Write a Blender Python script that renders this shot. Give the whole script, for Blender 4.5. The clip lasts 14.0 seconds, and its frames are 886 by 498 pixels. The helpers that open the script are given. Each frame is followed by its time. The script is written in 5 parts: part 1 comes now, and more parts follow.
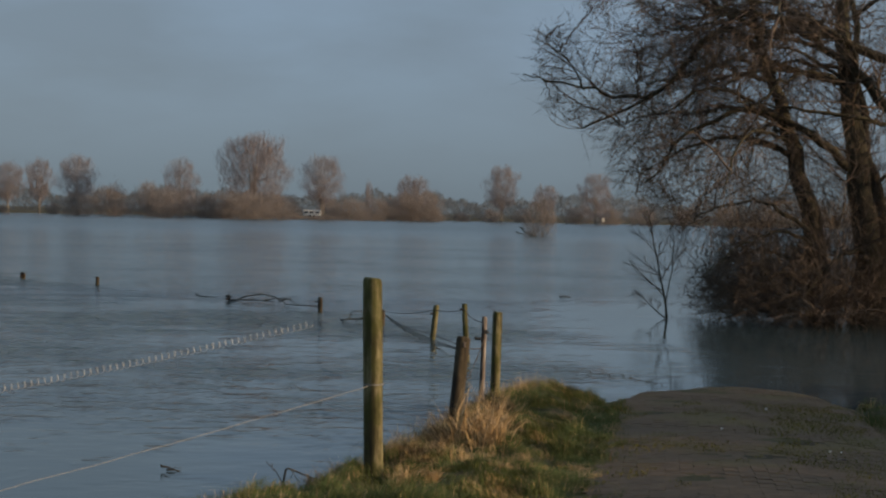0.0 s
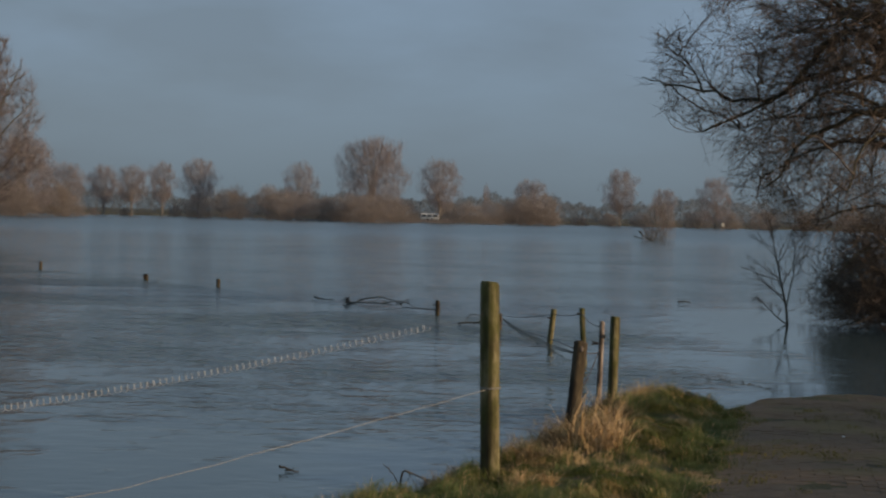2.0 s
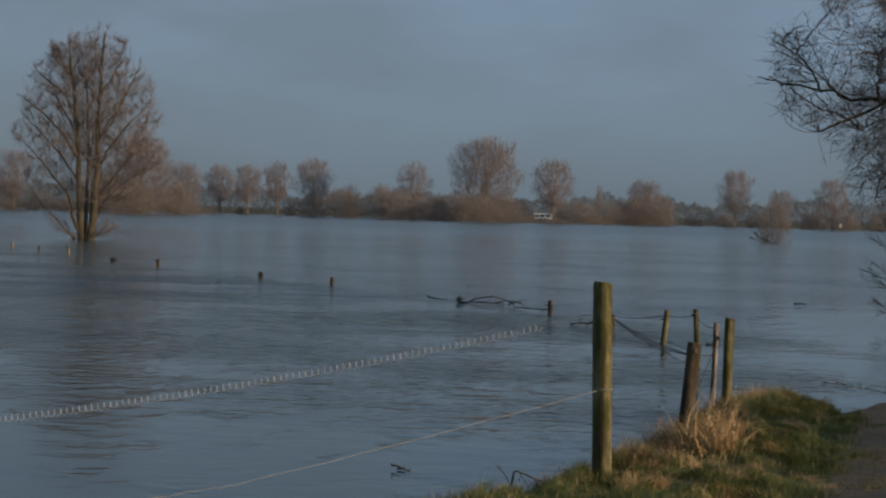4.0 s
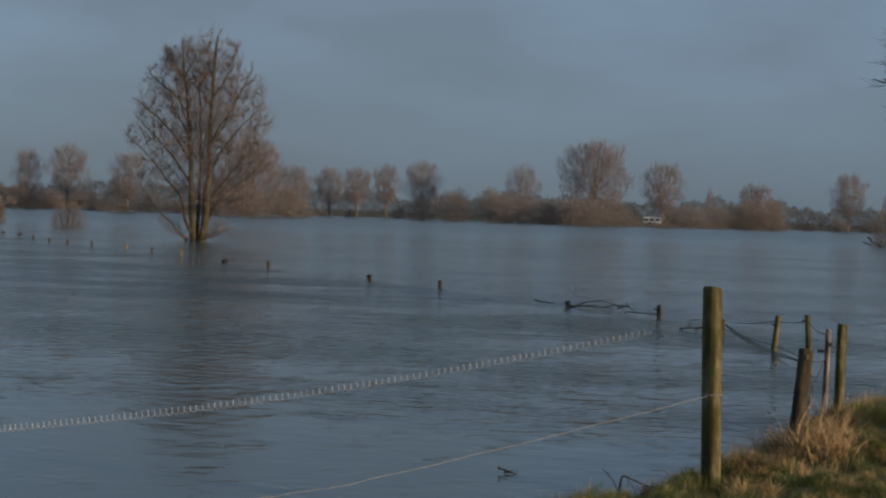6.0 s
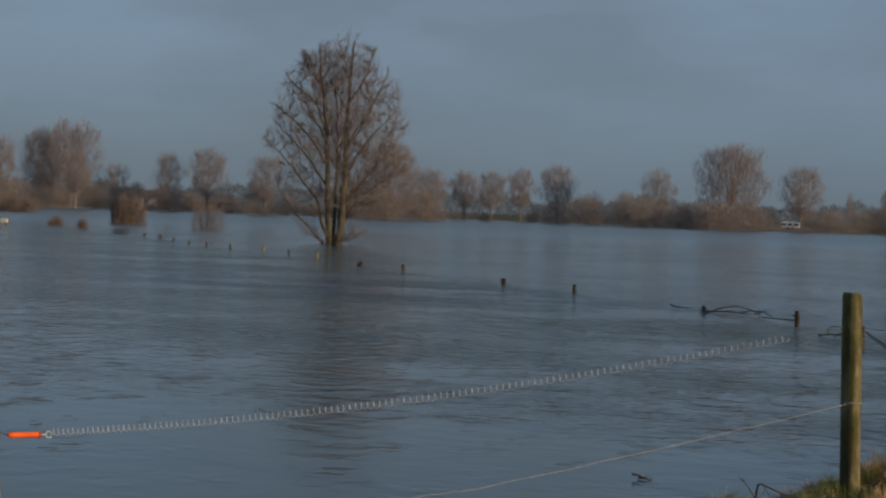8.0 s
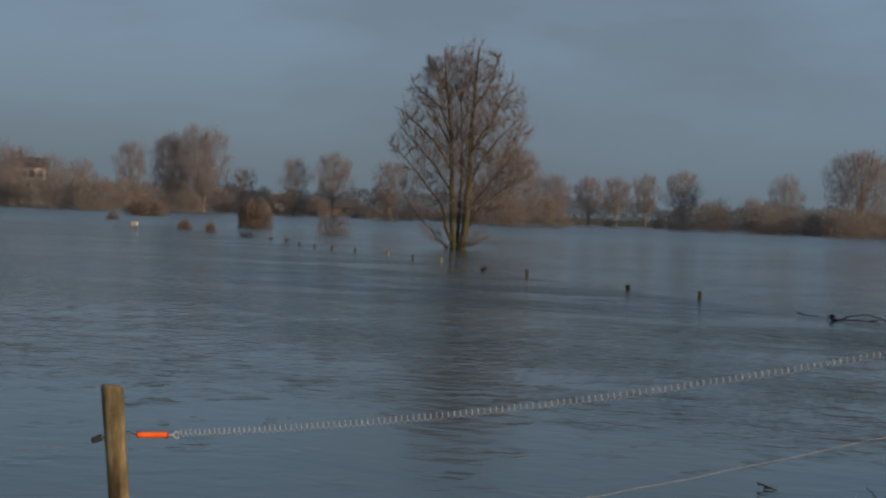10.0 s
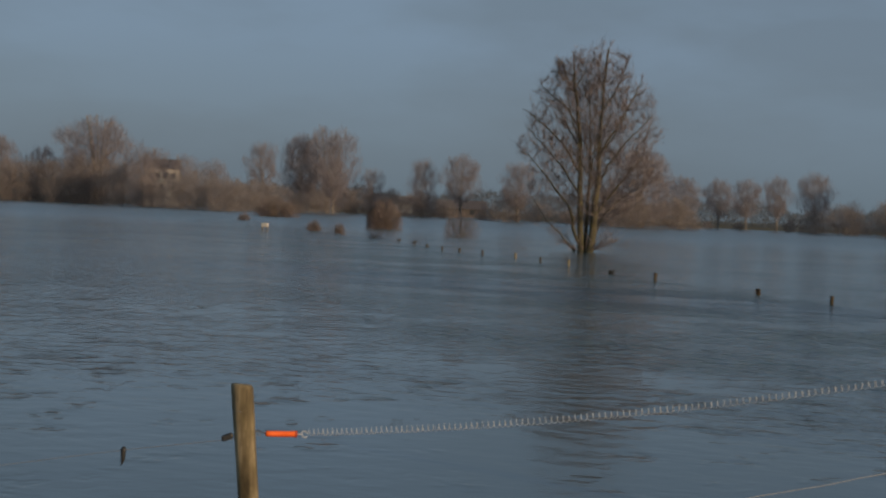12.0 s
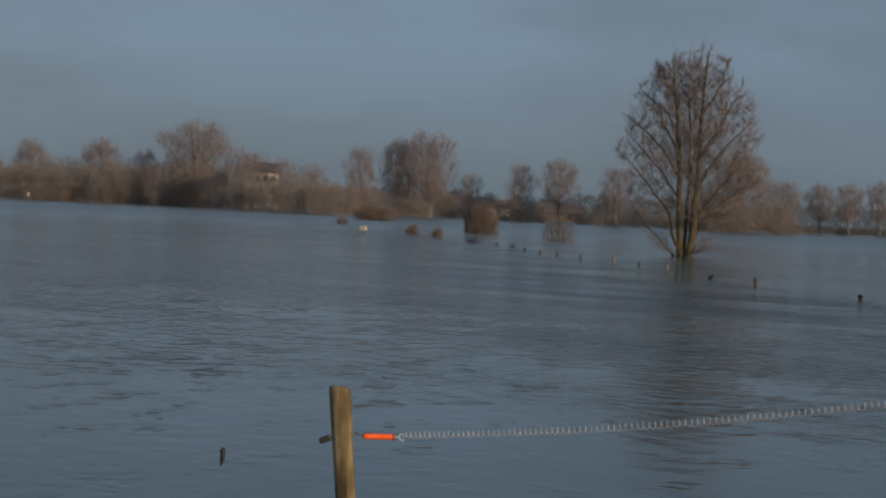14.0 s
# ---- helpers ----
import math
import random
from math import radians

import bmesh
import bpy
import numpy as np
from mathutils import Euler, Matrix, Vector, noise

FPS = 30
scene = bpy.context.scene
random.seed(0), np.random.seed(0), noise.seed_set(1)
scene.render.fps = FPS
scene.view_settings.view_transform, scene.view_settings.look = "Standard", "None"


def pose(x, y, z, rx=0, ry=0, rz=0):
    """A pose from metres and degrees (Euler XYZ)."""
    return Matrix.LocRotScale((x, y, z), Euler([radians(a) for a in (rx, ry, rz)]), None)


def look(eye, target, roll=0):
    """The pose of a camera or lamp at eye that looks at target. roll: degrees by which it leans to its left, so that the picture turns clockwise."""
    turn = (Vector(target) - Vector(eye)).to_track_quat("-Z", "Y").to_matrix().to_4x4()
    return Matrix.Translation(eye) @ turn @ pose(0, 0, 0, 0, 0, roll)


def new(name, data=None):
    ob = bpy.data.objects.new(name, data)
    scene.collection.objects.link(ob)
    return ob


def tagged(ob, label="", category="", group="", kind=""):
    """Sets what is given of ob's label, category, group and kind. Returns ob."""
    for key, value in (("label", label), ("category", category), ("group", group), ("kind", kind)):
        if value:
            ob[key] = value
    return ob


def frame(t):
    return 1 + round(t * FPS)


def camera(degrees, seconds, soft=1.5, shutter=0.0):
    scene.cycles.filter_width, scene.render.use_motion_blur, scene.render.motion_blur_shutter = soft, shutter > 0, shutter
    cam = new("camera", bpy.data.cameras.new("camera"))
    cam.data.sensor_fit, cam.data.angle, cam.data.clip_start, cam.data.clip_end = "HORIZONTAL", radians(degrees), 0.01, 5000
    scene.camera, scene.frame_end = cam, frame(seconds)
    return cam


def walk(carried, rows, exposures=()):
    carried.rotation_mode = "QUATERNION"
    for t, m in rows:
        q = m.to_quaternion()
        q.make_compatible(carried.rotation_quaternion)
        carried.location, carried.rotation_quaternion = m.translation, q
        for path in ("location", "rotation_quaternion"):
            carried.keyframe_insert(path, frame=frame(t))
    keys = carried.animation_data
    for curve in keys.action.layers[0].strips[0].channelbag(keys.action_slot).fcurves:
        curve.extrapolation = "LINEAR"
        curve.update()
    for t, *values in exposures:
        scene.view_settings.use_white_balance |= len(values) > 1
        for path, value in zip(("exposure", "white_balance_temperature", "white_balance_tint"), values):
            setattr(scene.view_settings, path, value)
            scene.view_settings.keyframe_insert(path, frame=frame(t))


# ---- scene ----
# The eye stands on a flooded lane's end and turns to the left.
cam = camera(30.15, 14.0, soft=2.2, shutter=0.5)
EYE = 2.1
ROWS = [
    (0.0, -0.074, -1.240, 1.085), (0.5, 0.674, -1.253, 1.148), (1.0, 1.654, -1.224, 1.191),
    (1.5, 2.772, -1.215, 1.262), (2.0, 4.020, -1.195, 1.278), (2.5, 5.153, -1.244, 1.407),
    (3.0, 6.195, -1.283, 1.456), (5.5, 10.587, -1.280, 1.638), (6.0, 11.715, -1.288, 1.717),
    (6.5, 12.936, -1.303, 1.767), (7.0, 14.202, -1.351, 1.811), (7.5, 15.302, -1.365, 1.836),
    (8.0, 16.397, -1.306, 1.899), (10.5, 21.915, -1.294, 2.241), (11.0, 23.151, -1.305, 2.284),
    (11.5, 24.193, -1.320, 2.324), (12.0, 25.150, -1.375, 2.402), (12.5, 25.971, -1.387, 2.427),
    (13.0, 26.797, -1.381, 2.465), (13.5, 27.676, -1.386, 2.511), (14.0, 28.558, -1.385, 2.567),
]
walk(cam, [(t, pose(0, 0, EYE, 0, 0, yaw) @ pose(0, 0, 0, 90 + pitch, 0, 0) @ pose(0, 0, 0, 0, 0, roll)) for t, yaw, pitch, roll in ROWS],
     [(0.0, 0.26, 6750, 10), (1.5, 0.19, 6680, 10), (3.0, 0.10, 6580, 10), (6.5, 0.03, 6480, 10), (10.5, 0.0, 6480, 10), (14.0, -0.03, 6580, 10)])

# ---------------------------------------------------------------- sky and sun
SUN_TO = Vector((0.93, -0.31, 0.20)).normalized()
SUN_EL = math.asin(SUN_TO.z)
world = bpy.data.worlds.new("sky")
scene.world = world
world.use_nodes = True
wn, wl = world.node_tree.nodes, world.node_tree.links
wn.clear()
w_out, w_bg = wn.new("ShaderNodeOutputWorld"), wn.new("ShaderNodeBackground")
sky = wn.new("ShaderNodeTexSky")
sky.sky_type = "NISHITA"
sky.sun_disc = False
sky.sun_elevation = SUN_EL
sky.sun_rotation = math.atan2(SUN_TO.x, SUN_TO.y)
sky.dust_density, sky.air_density = 2.0, 1.0
w_co = wn.new("ShaderNodeTexCoord")
w_sep = wn.new("ShaderNodeSeparateXYZ")
wl.new(w_co.outputs["Generated"], w_sep.inputs[0])
w_ramp = wn.new("ShaderNodeValToRGB")           # veil of thin winter cloud, greyer low down
w_ramp.color_ramp.elements[0].position, w_ramp.color_ramp.elements[0].color = 0.0, (0.140, 0.192, 0.234, 1)
w_ramp.color_ramp.elements[1].position, w_ramp.color_ramp.elements[1].color = 0.5, (0.225, 0.315, 0.435, 1)
e = w_ramp.color_ramp.elements.new(0.10)
e.color = (0.190, 0.270, 0.374, 1)
wl.new(w_sep.outputs["Z"], w_ramp.inputs[0])
w_map = wn.new("ShaderNodeMapping")
w_map.inputs["Scale"].default_value = (2.6, 2.6, 8.0)
w_map.inputs["Rotation"].default_value = (0.05, 0.16, 0.0)
wl.new(w_co.outputs["Generated"], w_map.inputs[0])
w_noise = wn.new("ShaderNodeTexNoise")
w_noise.inputs["Scale"].default_value, w_noise.inputs["Detail"].default_value = 2.2, 5.0
w_noise.inputs["Roughness"].default_value = 0.5
wl.new(w_map.outputs[0], w_noise.inputs["Vector"])
w_cl = wn.new("ShaderNodeMapRange")
w_cl.inputs["From Min"].default_value, w_cl.inputs["From Max"].default_value = 0.38, 0.66
wl.new(w_noise.outputs["Fac"], w_cl.inputs["Value"])
w_mixc = wn.new("ShaderNodeMix")
w_mixc.data_type = "RGBA"
w_mixc.blend_type = "MIX"
w_mulc = wn.new("ShaderNodeMath")
w_mulc.operation = "MULTIPLY"
w_mulc.inputs[1].default_value = 0.5
wl.new(w_cl.outputs[0], w_mulc.inputs[0])
wl.new(w_mulc.outputs[0], w_mixc.inputs["Factor"])
wl.new(w_ramp.outputs[0], w_mixc.inputs["A"])
w_mixc.inputs["B"].default_value = (0.130, 0.168, 0.210, 1)
w_sc = wn.new("ShaderNodeVectorMath")
w_sc.operation = "SCALE"
w_sc.inputs["Scale"].default_value = 0.06
wl.new(sky.outputs[0], w_sc.inputs[0])
w_fin = wn.new("ShaderNodeMix")
w_fin.data_type = "RGBA"
w_fin.inputs["Factor"].default_value = 0.15
wl.new(w_mixc.outputs["Result"], w_fin.inputs["A"])
wl.new(w_sc.outputs[0], w_fin.inputs["B"])
wl.new(w_fin.outputs["Result"], w_bg.inputs["Color"])
w_bg.inputs["Strength"].default_value = 1.0
wl.new(w_bg.outputs[0], w_out.inputs[0])

sun_data = bpy.data.lights.new("sun", "SUN")
sun_data.energy, sun_data.angle, sun_data.color = 3.5, radians(0.6), (1.0, 0.74, 0.48)
sun = new("sun", sun_data)
sun.matrix_world = look(SUN_TO * 60, (0, 0, 0))


# ---------------------------------------------------------------- materials
def material(name, rough=0.8, metallic=0.0):
    m = bpy.data.materials.new(name)
    m.use_nodes = True
    nt = m.node_tree
    b = nt.nodes["Principled BSDF"]
    b.inputs["Roughness"].default_value, b.inputs["Metallic"].default_value = rough, metallic
    b.inputs["Specular IOR Level"].default_value = 0.3
    return m, nt, b


def noise_tex(nt, scale, detail=4.0, stretch=(1, 1, 1), coords="Object", rough=0.55):
    co, mp, nz = nt.nodes.new("ShaderNodeTexCoord"), nt.nodes.new("ShaderNodeMapping"), nt.nodes.new("ShaderNodeTexNoise")
    mp.inputs["Scale"].default_value = stretch
    nz.inputs["Scale"].default_value, nz.inputs["Detail"].default_value, nz.inputs["Roughness"].default_value = scale, detail, rough
    nt.links.new(co.outputs[coords], mp.inputs[0])
    nt.links.new(mp.outputs[0], nz.inputs["Vector"])
    return nz.outputs["Fac"]


def ramp(nt, fac, stops):
    r = nt.nodes.new("ShaderNodeValToRGB")
    el = r.color_ramp.elements
    el[0].position, el[0].color = stops[0][0], (*stops[0][1], 1)
    el[1].position, el[1].color = stops[-1][0], (*stops[-1][1], 1)
    for p, c in stops[1:-1]:
        el.new(p).color = (*c, 1)
    nt.links.new(fac, r.inputs[0])
    return r.outputs[0]


def mix(nt, fac, a, b, mode="MIX"):
    n = nt.nodes.new("ShaderNodeMix")
    n.data_type, n.blend_type = "RGBA", mode
    for key, val in (("Factor", fac), ("A", a), ("B", b)):
        if isinstance(val, (int, float)):
            n.inputs[key].default_value = val
        elif isinstance(val, tuple):
            n.inputs[key].default_value = (*val, 1)
        else:
            nt.links.new(val, n.inputs[key])
    return n.outputs["Result"]


def math_node(nt, op, a, b=0.0):
    n = nt.nodes.new("ShaderNodeMath")
    n.operation = op
    for i, val in enumerate((a, b)):
        if isinstance(val, (int, float)):
            n.inputs[i].default_value = val
        else:
            nt.links.new(val, n.inputs[i])
    return n.outputs[0]


def map_range(nt, val, a, b, c=0.0, d=1.0):
    n = nt.nodes.new("ShaderNodeMapRange")
    n.interpolation_type = "SMOOTHSTEP"
    for key, v in (("From Min", a), ("From Max", b), ("To Min", c), ("To Max", d)):
        n.inputs[key].default_value = v
    nt.links.new(val, n.inputs["Value"])
    return n.outputs["Result"]


def bump(nt, b, height, strength, dist):
    n = nt.nodes.new("ShaderNodeBump")
    n.inputs["Strength"].default_value, n.inputs["Distance"].default_value = strength, dist
    nt.links.new(height, n.inputs["Height"])
    nt.links.new(n.outputs[0], b.inputs["Normal"])
    return n


def noisy(name, stops, scale, stretch=(1, 1, 1), rough=0.85, relief=0.3, relief_d=0.01, fine=None, island=0.0):
    """A surface with colour at two scales and fine relief."""
    m, nt, b = material(name, rough)
    a = noise_tex(nt, scale, 4, stretch)
    f = noise_tex(nt, (fine or scale * 7), 3, stretch)
    fac = math_node(nt, "ADD", math_node(nt, "MULTIPLY", a, 0.65), math_node(nt, "MULTIPLY", f, 0.35))
    if island:
        g = nt.nodes.new("ShaderNodeNewGeometry")
        fac = math_node(nt, "ADD", fac, math_node(nt, "MULTIPLY", math_node(nt, "SUBTRACT", g.outputs["Random Per Island"], 0.5), island))
    nt.links.new(ramp(nt, fac, stops), b.inputs["Base Color"])
    if relief:
        bump(nt, b, f, relief, relief_d)
    return m


def see_through(m, amount):
    """Thin shoots let part of the daylight through."""
    nt = m.node_tree
    b, out = nt.nodes["Principled BSDF"], nt.nodes["Material Output"]
    tr, mx = nt.nodes.new("ShaderNodeBsdfTranslucent"), nt.nodes.new("ShaderNodeMixShader")
    nt.links.new(b.inputs["Base Color"].links[0].from_socket, tr.inputs["Color"])
    mx.inputs[0].default_value = amount
    nt.links.new(b.outputs[0], mx.inputs[1])
    nt.links.new(tr.outputs[0], mx.inputs[2])
    nt.links.new(mx.outputs[0], out.inputs["Surface"])
    return m


MAT_BARK = noisy("bark_brown", [(0.3, (0.020, 0.018, 0.012)), (0.5, (0.048, 0.042, 0.026)), (0.7, (0.105, 0.094, 0.052))], 1.5, (1, 1, 0.3), relief=0.8, relief_d=0.03)
MAT_BARK_GREEN = noisy("bark_greenish", [(0.3, (0.034, 0.030, 0.019)), (0.55, (0.078, 0.070, 0.038)), (0.72, (0.165, 0.148, 0.080))], 1.1, (1, 1, 0.3), relief=0.8, relief_d=0.04)
MAT_TWIG = noisy("twig_brown", [(0.2, (0.050, 0.036, 0.027)), (0.5, (0.098, 0.072, 0.054)), (0.8, (0.185, 0.138, 0.10))], 0.6, relief=0, island=0.5)
MAT_TWIG_RED = noisy("twig_reddish", [(0.2, (0.105, 0.082, 0.075)), (0.5, (0.165, 0.130, 0.118)), (0.8, (0.235, 0.185, 0.165))], 0.4, relief=0, island=0.5)
MAT_TWIG_POPLAR = noisy("twig_grey_purple", [(0.2, (0.105, 0.088, 0.086)), (0.5, (0.160, 0.134, 0.130)), (0.8, (0.22, 0.185, 0.177))], 0.4, relief=0, island=0.5)
# far-bank twigs and trunks: distance haze painted into pale, greyed colours
MAT_HAZED_TWIG = see_through(noisy("hazed_twig", [(0.2, (0.28, 0.245, 0.243)), (0.5, (0.33, 0.288, 0.285)), (0.8, (0.38, 0.335, 0.33))], 0.12, relief=0, island=0.15), 0.55)
MAT_HAZED_TRUNK = noisy("hazed_trunk", [(0.3, (0.18, 0.16, 0.14)), (0.7, (0.26, 0.23, 0.20))], 0.3, relief=0)
# scrub brown lightened and blued in the colour to stand for haze
MAT_HAZED_BUSH = see_through(noisy("hazed_bush", [(0.2, (0.275, 0.237, 0.213)), (0.5, (0.335, 0.288, 0.258)), (0.8, (0.395, 0.34, 0.305))], 0.12, relief=0, island=0.2), 0.55)
# blue-grey of distance haze given to the woods as their base colour
MAT_HAZED_WOOD = see_through(noisy("hazed_wood", [(0.2, (0.14, 0.15, 0.155)), (0.5, (0.18, 0.19, 0.196)), (0.8, (0.22, 0.225, 0.23))], 0.05, relief=0, island=0.05), 0.7)
MAT_GRASS = noisy("green_grass", [(0.2, (0.035, 0.052, 0.012)), (0.5, (0.080, 0.105, 0.026)), (0.8, (0.15, 0.15, 0.05))], 1.2, relief=0, island=0.3)
MAT_MOSS = noisy("lane_moss", [(0.2, (0.07, 0.065, 0.015)), (0.5, (0.14, 0.125, 0.03)), (0.8, (0.21, 0.175, 0.05))], 1.5, relief=0, island=0.3)
MAT_DRY = noisy("dry_grass", [(0.2, (0.24, 0.155, 0.07)), (0.5, (0.48, 0.325, 0.16)), (0.8, (0.68, 0.49, 0.27))], 2.0, relief=0, island=0.5)
MAT_DRY_DARK = noisy("dead_brown_grass", [(0.2, (0.10, 0.066, 0.033)), (0.5, (0.20, 0.138, 0.07)), (0.8, (0.33, 0.235, 0.125))], 2.0, relief=0, island=0.5)
MAT_WIRE = noisy("dull_wire", [(0.3, (0.10, 0.10, 0.10)), (0.7, (0.22, 0.21, 0.20))], 3, rough=0.5, relief=0)
MAT_DARK_WIRE = noisy("rusty_wire", [(0.3, (0.03, 0.025, 0.02)), (0.7, (0.09, 0.07, 0.06))], 3, rough=0.7, relief=0)
MAT_ROPE = noisy("white_cord", [(0.3, (0.20, 0.20, 0.20)), (0.7, (0.34, 0.34, 0.33))], 30, rough=0.7, relief=0.3, relief_d=0.002)
MAT_SPRING = noisy("galvanised_spring", [(0.3, (0.40, 0.40, 0.40)), (0.7, (0.62, 0.62, 0.61))], 20, rough=0.35, relief=0)
MAT_ORANGE = noisy("orange_plastic", [(0.3, (0.78, 0.115, 0.018)), (0.7, (0.95, 0.17, 0.03))], 12, rough=0.4, relief=0.1, relief_d=0.002)
MAT_ORANGE_DARK = noisy("dark_orange_plastic", [(0.3, (0.30, 0.035, 0.012)), (0.7, (0.42, 0.06, 0.02))], 12, rough=0.45, relief=0)
MAT_BLACK = noisy("black_plastic", [(0.3, (0.012, 0.013, 0.014)), (0.7, (0.04, 0.042, 0.045))], 20, rough=0.5, relief=0.2, relief_d=0.003)
MAT_WHITE = noisy("weathered_white", [(0.3, (0.55, 0.54, 0.50)), (0.7, (0.82, 0.80, 0.76))], 2.0, rough=0.6, relief=0.1)
MAT_GLASS_DARK = noisy("dark_window", [(0.3, (0.02, 0.025, 0.03)), (0.7, (0.05, 0.055, 0.06))], 1.0, rough=0.15, relief=0)
MAT_PLASTER = noisy("cream_plaster", [(0.3, (0.50, 0.45, 0.37)), (0.7, (0.68, 0.62, 0.52))], 0.6, relief=0.1)
MAT_ROOF = noisy("dark_roof", [(0.3, (0.05, 0.045, 0.045)), (0.7, (0.11, 0.095, 0.09))], 0.8, relief=0.2)
MAT_NET = noisy("muddy_netting", [(0.3, (0.10, 0.095, 0.08)), (0.7, (0.22, 0.21, 0.18))], 4, relief=0)
MAT_BIRCH = noisy("peeling_pale_wood", [(0.42, (0.06, 0.045, 0.035)), (0.52, (0.24, 0.20, 0.17)), (0.62, (0.52, 0.46, 0.42))], 14, (1, 1, 0.12), relief=0.4, relief_d=0.004)
MAT_PEBBLE = noisy("pale_pebble", [(0.3, (0.6, 0.6, 0.57)), (0.7, (0.85, 0.84, 0.8))], 20, relief=0)


def post_material(name, dark, mid, light, algae, amount):
    """Weathered round timber: long grain, checks and patches of green algae."""
    m, nt, b = material(name, 0.85)
    grain = noise_tex(nt, 22, 5, (1, 1, 0.06))
    patch = noise_tex(nt, 7.0, 5, (1, 1, 0.45), rough=0.65)
    col = ramp(nt, math_node(nt, "ADD", math_node(nt, "MULTIPLY", grain, 0.5), math_node(nt, "MULTIPLY", patch, 0.5)), [(0.38, dark), (0.49, mid), (0.60, light)])
    moss = map_range(nt, noise_tex(nt, 8.0, 5, (1, 1, 0.6), rough=0.7), 0.62 - amount * 0.3, 0.72 - amount * 0.1)
    col = mix(nt, math_node(nt, "MULTIPLY", moss, 0.7), col, algae)
    nt.links.new(col, b.inputs["Base Color"])
    bump(nt, b, grain, 0.7, 0.006)
    return m


MAT_POST = post_material("timber_algae", (0.018, 0.015, 0.007), (0.070, 0.060, 0.025), (0.27, 0.23, 0.13), (0.066, 0.072, 0.012), 0.75)
MAT_POST_DARK = post_material("timber_dark", (0.014, 0.011, 0.008), (0.036, 0.028, 0.018), (0.095, 0.074, 0.045), (0.06, 0.06, 0.02), 0.3)
MAT_POST_PALE = post_material("timber_pale", (0.05, 0.038, 0.02), (0.15, 0.118, 0.065), (0.34, 0.275, 0.17), (0.14, 0.12, 0.05), 0.3)

# Flood water: murky, ruffled by wind in streaks, calmer in the lee of the willow.
MAT_WATER, nt, b = material("flood_water", 0.05)
b.inputs["IOR"].default_value = 1.333
b.inputs["Specular IOR Level"].default_value = 0.5
nt.links.new(ramp(nt, noise_tex(nt, 0.06, 3, (0.4, 1, 1)), [(0.3, (0.050, 0.076, 0.081)), (0.7, (0.063, 0.093, 0.097))]), b.inputs["Base Color"])
co = nt.nodes.new("ShaderNodeTexCoord")
sp = nt.nodes.new("ShaderNodeSeparateXYZ")
nt.links.new(co.outputs["Object"], sp.inputs[0])
streak = map_range(nt, noise_tex(nt, 1.0, 4, (0.035, 0.08, 1)), 0.36, 0.62, 0.25, 1.0)
streak_b = map_range(nt, noise_tex(nt, 1.0, 3, (0.2, 0.35, 1)), 0.35, 0.65, 0.5, 1.0)
lee = map_range(nt, math_node(nt, "SUBTRACT", sp.outputs["X"], math_node(nt, "MULTIPLY", sp.outputs["Y"], 0.02)), -0.5, 2.5, 1.0, 0.08)
lee = math_node(nt, "MAXIMUM", lee, map_range(nt, sp.outputs["Y"], 36.0, 48.0, 0.0, 1.0))
# rougher water in the current behind the drowned fence
off = math_node(nt, "ADD", math_node(nt, "MULTIPLY", math_node(nt, "ADD", sp.outputs["X"], 2.5), 0.787), math_node(nt, "MULTIPLY", math_node(nt, "SUBTRACT", sp.outputs["Y"], 34.0), 0.617))
wake = math_node(nt, "MULTIPLY", map_range(nt, off, -16.0, -3.0), map_range(nt, off, 1.0, 0.0))
wake = math_node(nt, "MULTIPLY", math_node(nt, "MULTIPLY", wake, lee), map_range(nt, noise_tex(nt, 1.0, 3, (0.12, 0.22, 1)), 0.42, 0.62))
wind = math_node(nt, "MULTIPLY", math_node(nt, "MULTIPLY", streak, streak_b), lee)
# small dark gusts scattered over a calmer face, and long ones farther out
gust = map_range(nt, noise_tex(nt, 1.0, 3, (1.5, 0.9, 1), rough=0.6), 0.53, 0.68)
gust_b = map_range(nt, noise_tex(nt, 1.0, 3, (0.11, 0.10, 1), rough=0.6), 0.53, 0.66)
gusts = math_node(nt, "MULTIPLY", math_node(nt, "MAXIMUM", gust, gust_b), lee)
wind = math_node(nt, "ADD", math_node(nt, "MULTIPLY", wind, 0.5), math_node(nt, "MULTIPLY", gusts, 0.6))
wind = math_node(nt, "ADD", wind, math_node(nt, "MULTIPLY", wake, 2.0))
# calmer close under the bank
reach = math_node(nt, "SQRT", math_node(nt, "ADD", math_node(nt, "MULTIPLY", sp.outputs["X"], sp.outputs["X"]), math_node(nt, "MULTIPLY", sp.outputs["Y"], sp.outputs["Y"])))
wind = math_node(nt, "MULTIPLY", wind, map_range(nt, reach, 10.0, 32.0, 0.12, 1.0))
wind = math_node(nt, "MULTIPLY", wind, map_range(nt, reach, 40.0, 160.0, 1.0, 0.75))
rip = noise_tex(nt, 3.0, 2, (0.75, 1, 1), rough=0.5)
swell = noise_tex(nt, 0.6, 2, (0.8, 1, 1))
h = math_node(nt, "SUBTRACT", math_node(nt, "ADD", math_node(nt, "MULTIPLY", rip, 0.72), math_node(nt, "MULTIPLY", swell, 0.6)), 0.66)
bm_n = bump(nt, b, math_node(nt, "MULTIPLY", h, wind), 1.0, 0.36)
gloss = math_node(nt, "MAXIMUM", map_range(nt, wind, 0.0, 1.0, 0.05, 0.14), map_range(nt, lee, 0.1, 1.0, 0.05, 0.10))
nt.links.new(math_node(nt, "MAXIMUM", gloss, map_range(nt, reach, 60.0, 240.0, 0.05, 0.24)), b.inputs["Roughness"])

